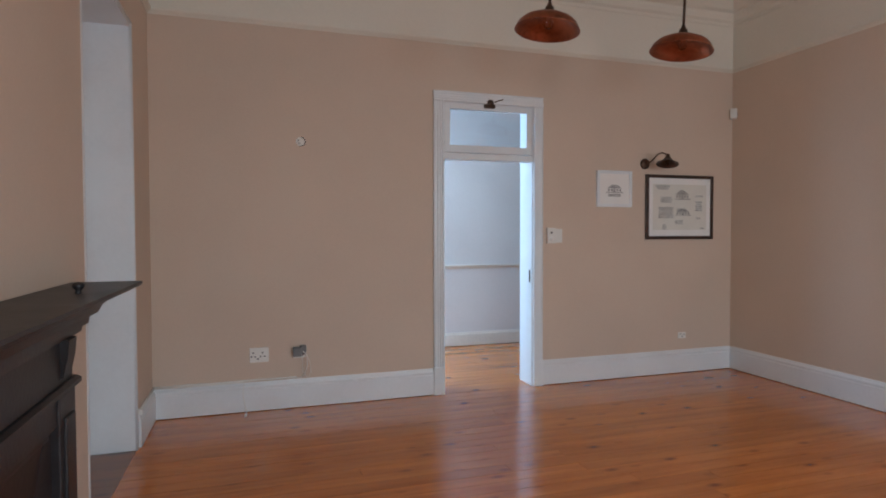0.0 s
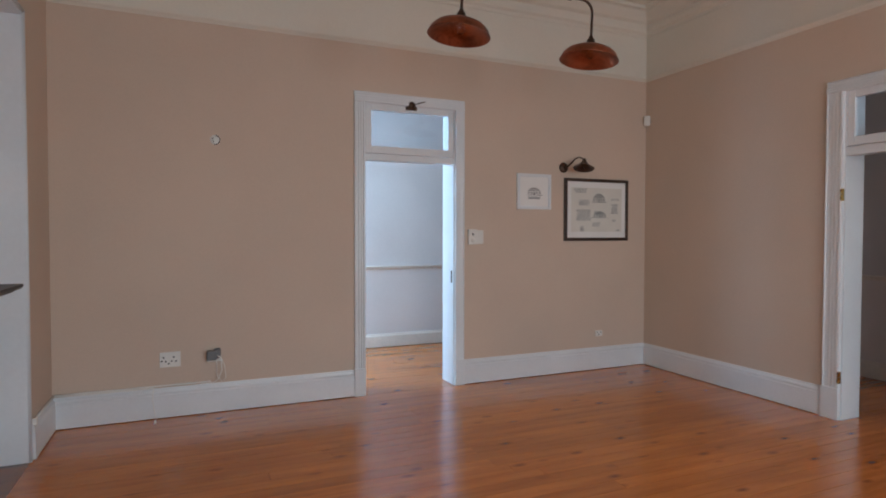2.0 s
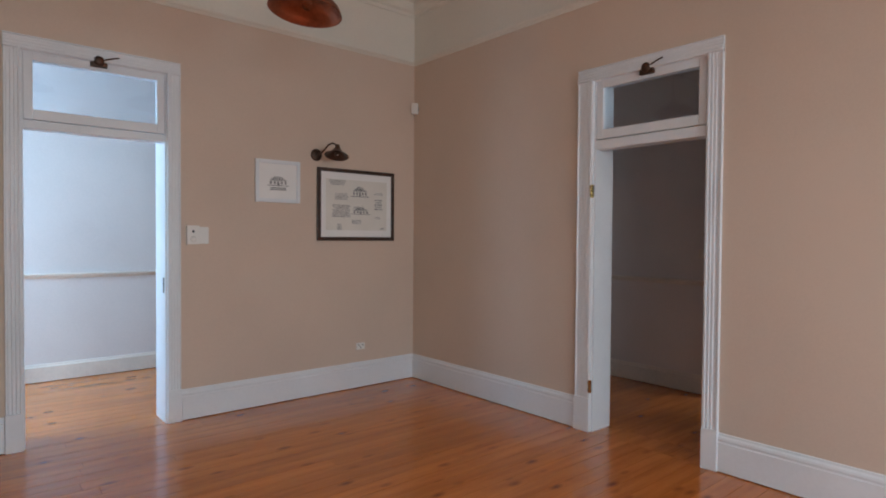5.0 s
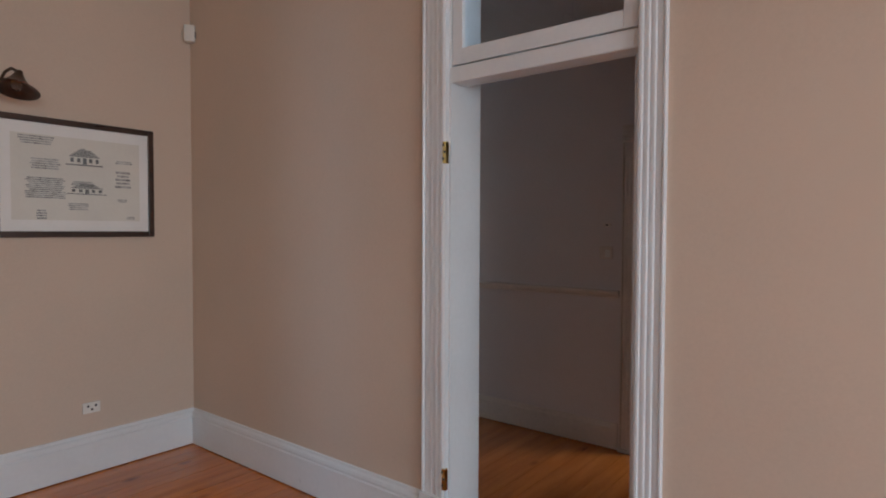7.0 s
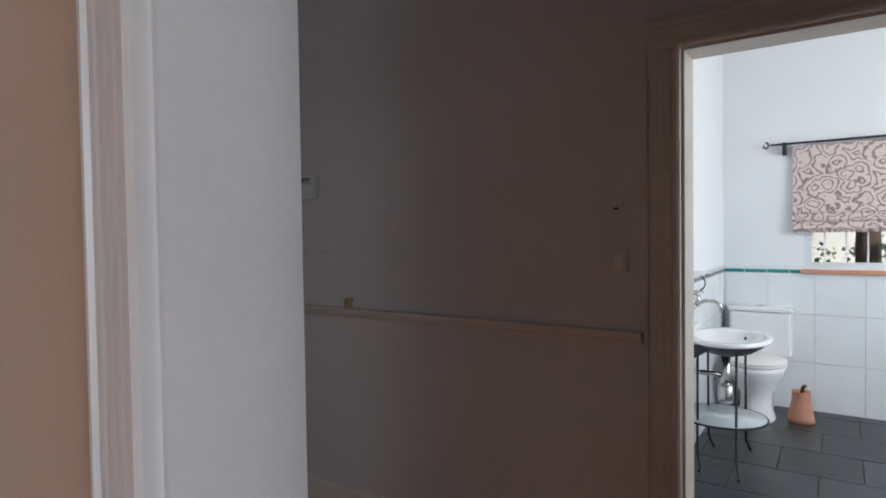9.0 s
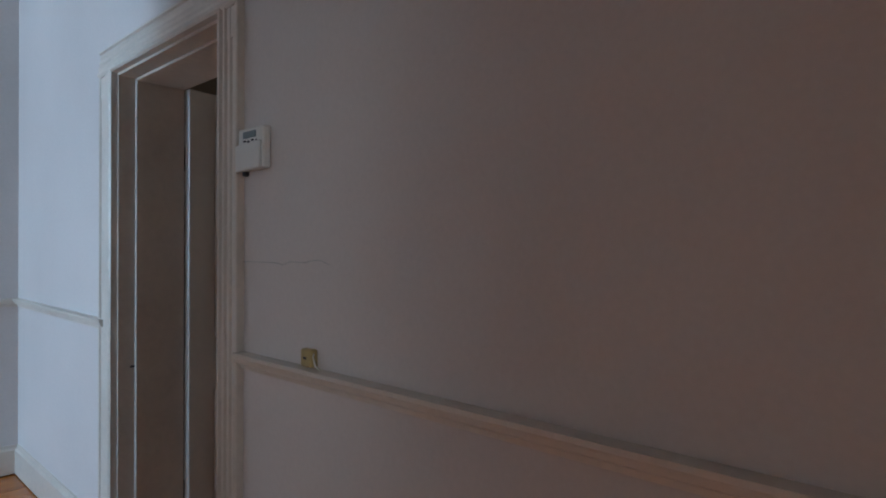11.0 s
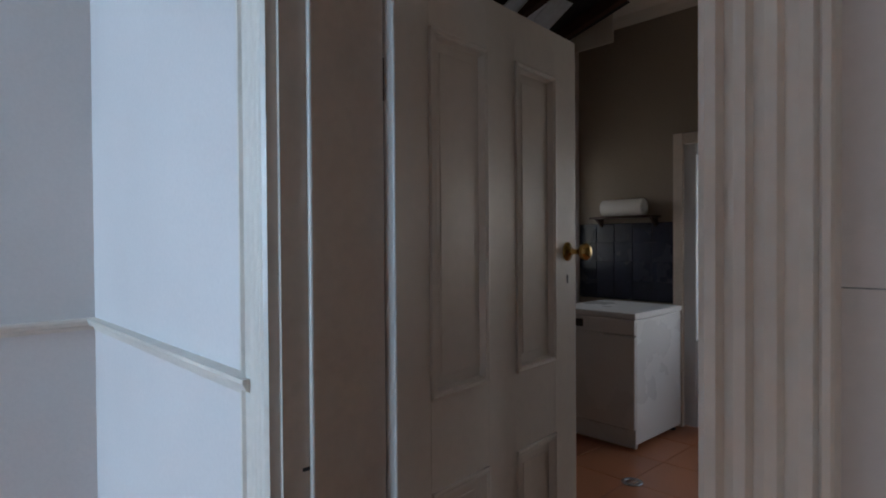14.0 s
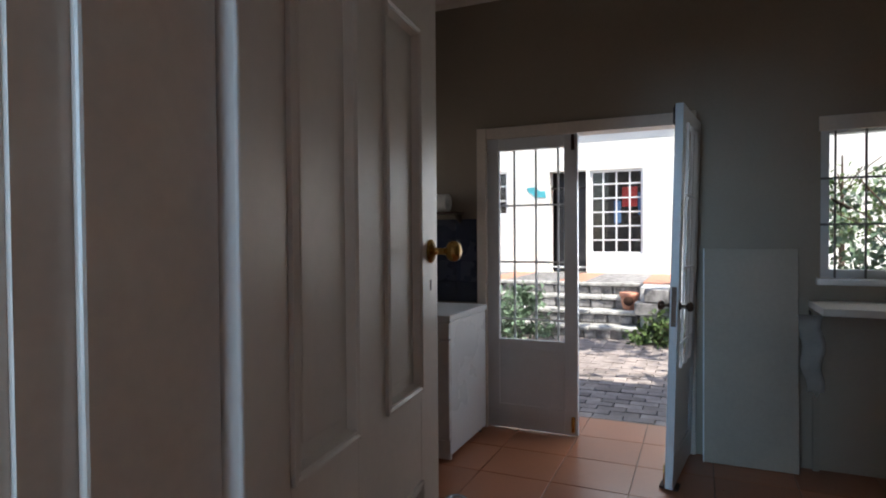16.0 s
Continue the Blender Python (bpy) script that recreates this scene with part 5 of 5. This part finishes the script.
HX = 16.2
ho = thing("white_house", (HX, 0, 0.62), "single-storey white rendered house across the courtyard", "house")
openings = [(6.12, 6.78, 0.0, 1.85), (5.16, 6.06, 0.36, 1.84), (7.58, 8.12, 1.08, 1.9)]
w = wall("wall", "y", 0, 0.3, -4, 13, 3.2, openings, RENDERED, "white limewashed house wall")
w.parent = ho
del w["category"], w["kind"]
part("back_wall", box(3.0, 3.2, -4, 13, 0, 3.2), RENDERED, ho)
part("roof", sweep([(-0.35, 3.2), (1.7, 4.4), (3.7, 3.2), (3.7, 3.12), (-0.35, 3.12)], (0, -4.2, 0), (1, 0, 0), Z, (0, 1, 0), 17.4), ROOFT, ho)
part("side_wall", box(0.3, 3.0, -4, -3.7, 0, 3.12), RENDERED, ho)
part("side_wall", box(0.3, 3.0, 12.7, 13, 0, 3.12), RENDERED, ho)
# Black wall puts the unlit depth of the rooms into its colour.
part("inner_wall", box(0.9, 1.0, -3.7, 12.7, 0, 3.12), BLACK, ho, "black wall standing in for the shade inside the house")
for y0, y1, z0, z1, nx, nz in ((5.16, 6.06, 0.36, 1.84, 4, 6), (7.58, 8.12, 1.08, 1.9, 2, 3)):
    wn_ = part("window", box(0.06, 0.12, y0, y0 + 0.04, z0, z1), WHITE, ho, "white multi-pane window")
    for b in (box(0.06, 0.12, y1 - 0.04, y1, z0, z1), box(0.06, 0.12, y0 + 0.04, y1 - 0.04, z0, z0 + 0.04), box(0.06, 0.12, y0 + 0.04, y1 - 0.04, z1 - 0.04, z1)):
        part("frame", b, WHITE, wn_)
    for k in range(1, nx):
        y = y0 + (y1 - y0) * k / nx
        part("glazing_bar", box(0.07, 0.11, y - 0.012, y + 0.012, z0 + 0.04, z1 - 0.04), WHITE, wn_)
    for k in range(1, nz):
        z = z0 + (z1 - z0) * k / nz
        part("glazing_bar", box(0.072, 0.108, y0 + 0.04, y1 - 0.04, z - 0.012, z + 0.012), WHITE, wn_)
    g = part("pane", box(0.088, 0.092, y0 + 0.03, y1 - 0.03, z0 + 0.03, z1 - 0.03), GLASS, wn_)
    g.visible_shadow = False
# Black panel takes the place of the shaded room behind the doorway.
dd = part("door", box(0.5, 0.54, 6.14, 6.76, 0.02, 1.83), BLACK, ho, "black panel standing for the shade inside the open doorway")
part("security_bar", tube([(0.1, 6.14, 1.55), (0.1, 6.76, 1.55)], 0.02, 8), IRON, ho)
part("security_bar", tube([(0.1, 6.14, 0.12), (0.1, 6.76, 0.12)], 0.015, 8), WHITE, ho)
hk = thing("hanging_cloth", (HX + 0.3, 5.38, 0.62 + 1.15), "red and blue cloths hanging inside the window", "cloth")
part("red_cloth", box(0.0, 0.02, -0.1, 0.16, 0.05, 0.4, 0.008), RED, hk)
part("blue_cloth", box(0.0, 0.02, -0.2, -0.11, -0.1, 0.3, 0.008), BLUECLOTH, hk)
part("blue_cloth", box(0.0, 0.02, 0.18, 0.3, -0.25, 0.15, 0.008), BLUECLOTH, hk)
part("cord", tube([(0.01, -0.3, 0.4), (0.01, 0.4, 0.4)], 0.004, 6), BLACK, hk)
sg = thing("wall_ornament", (HX - 0.012, 7.02, 2.0), "turquoise enamel fish shape on the house wall", "ornament")
part("plate", sweep([(0, 0), (0.2, 0.02), (0.34, 0.13), (0.36, 0.2), (0.2, 0.2), (0.1, 0.12), (0.02, 0.13)], (0, -0.18, 0), (0, 1, 0), Z, (1, 0, 0), 0.012), BLUESIGN, sg)
pt = thing("terracotta_pot", (13.93, 5.14, 0.29), "broken-sided orange terracotta pot on the steps", "plant pot")
part("pot", lathe([(0, 0), (0.075, 0), (0.1, 0.08), (0.115, 0.18), (0.13, 0.19), (0.13, 0.24), (0.11, 0.24), (0.1, 0.19), (0.08, 0.05), (0, 0.04)], 22), PINKPOT, pt)
# Dark disc on the closed side, coloured as the shade within a hole.
part("hollow", moved(lathe([(0, 0.012), (0.05, 0.01), (0.065, 0)], 18), Matrix.Translation((-0.108, 0, 0.13)) @ Matrix.Rotation(radians(-96), 4, 'Y')), DARKTIMBER, pt)
fixed("garden_wall", box(9.72, 30, 9.2, 9.4, -0.2, 2.6), RENDERED, "white rendered garden wall", "wall")
ap = thing("garden_arch", (9.6, 8.2, -0.1), "white rendered arch outside the side window", "arch")
part("pier", box(-0.9, -0.6, 0, 0.3, 0, 1.7), RENDERED, ap)
part("pier", box(0.35, 0.65, 0, 0.3, 0, 1.7), RENDERED, ap)
part("span", tube(arc((-0.12, 0.15, 1.65), 0.62, 0, 180, (1, 0, 0), Z, 14), 0.15, 8), RENDERED, ap)


def foliage(count, spread, size, seed, shape):
    """Many small folded leaves in uneven clumps."""
    rng = random.Random(seed)
    bm = bmesh.new()
    clumps = [shape(rng) for _ in range(max(4, count // 35))]
    for i in range(count):
        c = Vector(rng.choice(clumps)) + Vector((rng.gauss(0, spread), rng.gauss(0, spread), rng.gauss(0, spread * 0.8)))
        l, wd_ = size * rng.uniform(0.6, 1.3), size * rng.uniform(0.25, 0.45)
        r = Euler((rng.uniform(-1.2, 1.2), rng.uniform(-1.2, 1.2), rng.uniform(0, 6.3))).to_matrix()
        p = [c + r @ Vector(q) for q in ((0, 0, 0), (l * 0.5, wd_, l * 0.1), (l, 0, -l * 0.1), (l * 0.5, -wd_, l * 0.1))]
        v = [bm.verts.new(q) for q in p]
        bm.faces.new((v[0], v[1], v[2]))
        bm.faces.new((v[0], v[2], v[3]))
    return bm


def bush(at, rx, ry, h, count, size, seed, mat, label):
    t = thing("bush", at, label, "bush")

    def shape(g):
        a, r = g.uniform(0, 6.28), g.uniform(0.1, 1) ** 0.6
        return (rx * r * math.cos(a), ry * r * math.sin(a), h * g.uniform(0.1, 1) * (1.1 - 0.5 * r))
    part("leaves", foliage(count, 0.07, size, seed, shape), mat, t)
    g = random.Random(seed)
    for k in range(5):
        part("stem", tube([(0, 0, -0.05), (rx * g.uniform(-0.5, 0.5), ry * g.uniform(-0.5, 0.5), h * 0.75)], 0.01, 6), BARK, t)


bush((13.1, 6.75, -0.05), 0.35, 0.75, 0.75, 1300, 0.09, 3, LEAF2, "blue-green leafy bush beside the garden steps")
bush((13.25, 4.72, -0.05), 0.22, 0.32, 0.38, 600, 0.08, 4, LEAF, "low yellow-green plant at the foot of the steps")


def tree(at, height, crown, count, seed, mat, label, low=0.45):
    t = thing("tree", at, label, "tree")
    g = random.Random(seed)
    bm = bmesh.new()
    tr = []
    slim = 1.0 if height > 4 else 0.3
    for r, z in ((0.16, 0), (0.12, 0.3), (0.1, 1.0), (0.07, height * 0.6), (0.03, height * 0.9)):
        tr.append((r * slim, z))
    part("trunk", lathe(tr, 12), BARK, t)
    for k in range(7):
        a = 6.28 * k / 7 + g.uniform(-0.3, 0.3)
        part("limb", tube([(0, 0, height * (0.4 + 0.05 * k)), (crown[0] * 0.4 * math.cos(a), crown[1] * 0.4 * math.sin(a), height * (0.55 + 0.04 * k)), (crown[0] * 0.85 * math.cos(a), crown[1] * 0.85 * math.sin(a), height * (0.62 + 0.045 * k))], 0.025 * slim, 6), BARK, t)

    def shape(q):
        a, r = q.uniform(0, 6.28), q.random() ** 0.5
        return (crown[0] * r * math.cos(a), crown[1] * r * math.sin(a), height * (low + (1 - low) * q.random() * (1.05 - 0.5 * r)))
    part("crown", foliage(count, 0.22 if height > 4 else 0.12, 0.17 if height > 4 else 0.085, seed, shape), mat, t)


tree((10.6, 1.5, -0.1), 5.4, (2.5, 2.4), 1500, 11, LEAF, "spreading leafy tree shading the courtyard", 0.62)
tree((12.5, 2.5, -0.1), 2.5, (0.6, 0.8), 1100, 12, LEAF2, "small dense tree outside the kitchen window", 0.25)
tree((14.6, 2.6, 0.6), 1.9, (0.5, 0.6), 900, 13, LEAF, "slender young tree in the terrace bed", 0.3)
tree((11.8, 0.9, -0.1), 2.6, (0.6, 0.7), 900, 14, LEAF2, "leafy shrub tree outside the bathroom window", 0.2)

# ---- floor boards, tiles and pavers ----
rng = random.Random(5)


def boards(parent, x0, x1, y0, y1, mat, step=0.112):
    y, k = y0, 0
    cache = {}
    while y < y1 - 0.01:
        wdt = min(step, y1 - y)
        cuts = [x0]
        n = x0 + rng.uniform(1.2, 3.4)
        while n < x1 - 0.6:
            cuts.append(n)
            n += rng.uniform(2.2, 3.6)
        cuts.append(x1)
        for a, b in zip(cuts, cuts[1:]):
            o = new("plank", mesh("plank", moved(box(0, b - a - 0.0015, 0, wdt - 0.0022, -0.02, 0), Matrix.Identity(4)), mat))
            o.parent, o.location = parent, (a, y, rng.uniform(-0.0006, 0.0))
        y += step


fb = new("floor_boards")
tagged(fb, "varnished knotty orange pine floorboards", "floor", kind="structure")
boards(fb, W, E, S, N, PINE)
boards(fb, W - 0.28, W, 2.72, 3.8, DARKWOOD, 0.27)
boards(fb, D1[0] + 0.02, D1[1] - 0.02, N, NB, PINE)
boards(fb, E, EB, D2[0] + 0.02, D2[1] - 0.02, PINE)
boards(fb, W, XH, NB, YH, PINE)
boards(fb, EB, XH, S, NB, PINE)
boards(fb, XH, XHB, DK[0] + 0.02, DK[1] - 0.02, PINE)
boards(fb, XH, XH + 0.13, DB[0] + 0.02, DB[1] - 0.02, PINE)


def tiles(name, x0, x1, y0, y1, size, z, thick, mat, gap, label, jitter=0.0, stagger=0.0, sy=None):
    t = new(name)
    t.location = (0, 0, z)
    tagged(t, label, "floor", kind="structure")
    sy = sy or size
    me = mesh("tile", box(gap / 2, size - gap / 2, gap / 2, sy - gap / 2, -thick, 0, 0.002), mat)
    i = 0
    x = x0
    while x < x1 - 0.02:
        y = y0 - (stagger * sy if i % 2 else 0)
        while y < y1 - 0.02:
            o = new("tile", me)
            o.parent, o.location = t, (x, y, rng.uniform(-jitter, jitter))
            y += sy
        x += size
        i += 1


tiles("kitchen_tiles", 6.335, 9.9, 3.0, 6.43, 0.396, 0.0, 0.012, TERRA, 0.004, "glazed terracotta floor tiles", 0.0004)
tiles("bathroom_tiles", 6.172, 9.08, -0.4, 2.46, 0.4, 0.0, 0.014, SLATE, 0.006, "dark riven slate floor tiles", 0.001, 0.5)
tiles("paving", 9.95, 11.7, 4.0, 6.2, 0.112, -0.045, 0.05, PAVER, 0.008, "worn clay brick paving in the courtyard", 0.004, 0.5, 0.222)
bm = bmesh.new()
i = 0
x = 11.7 + 0.056
while x < 13.45:
    y = 2.0 - (0.111 if i % 2 else 0)
    while y < 9:
        dz = rng.uniform(-0.004, 0.004)
        bx(bm, x - 0.052, x + 0.052, y, y + 0.214, -0.09, -0.045 + dz)
        y += 0.222
    x += 0.112
    i += 1
ob = new("far_paving", mesh("far_paving", bm, PAVER))
tagged(ob, "worn clay brick paving further across the courtyard", "paving", kind="stuff")
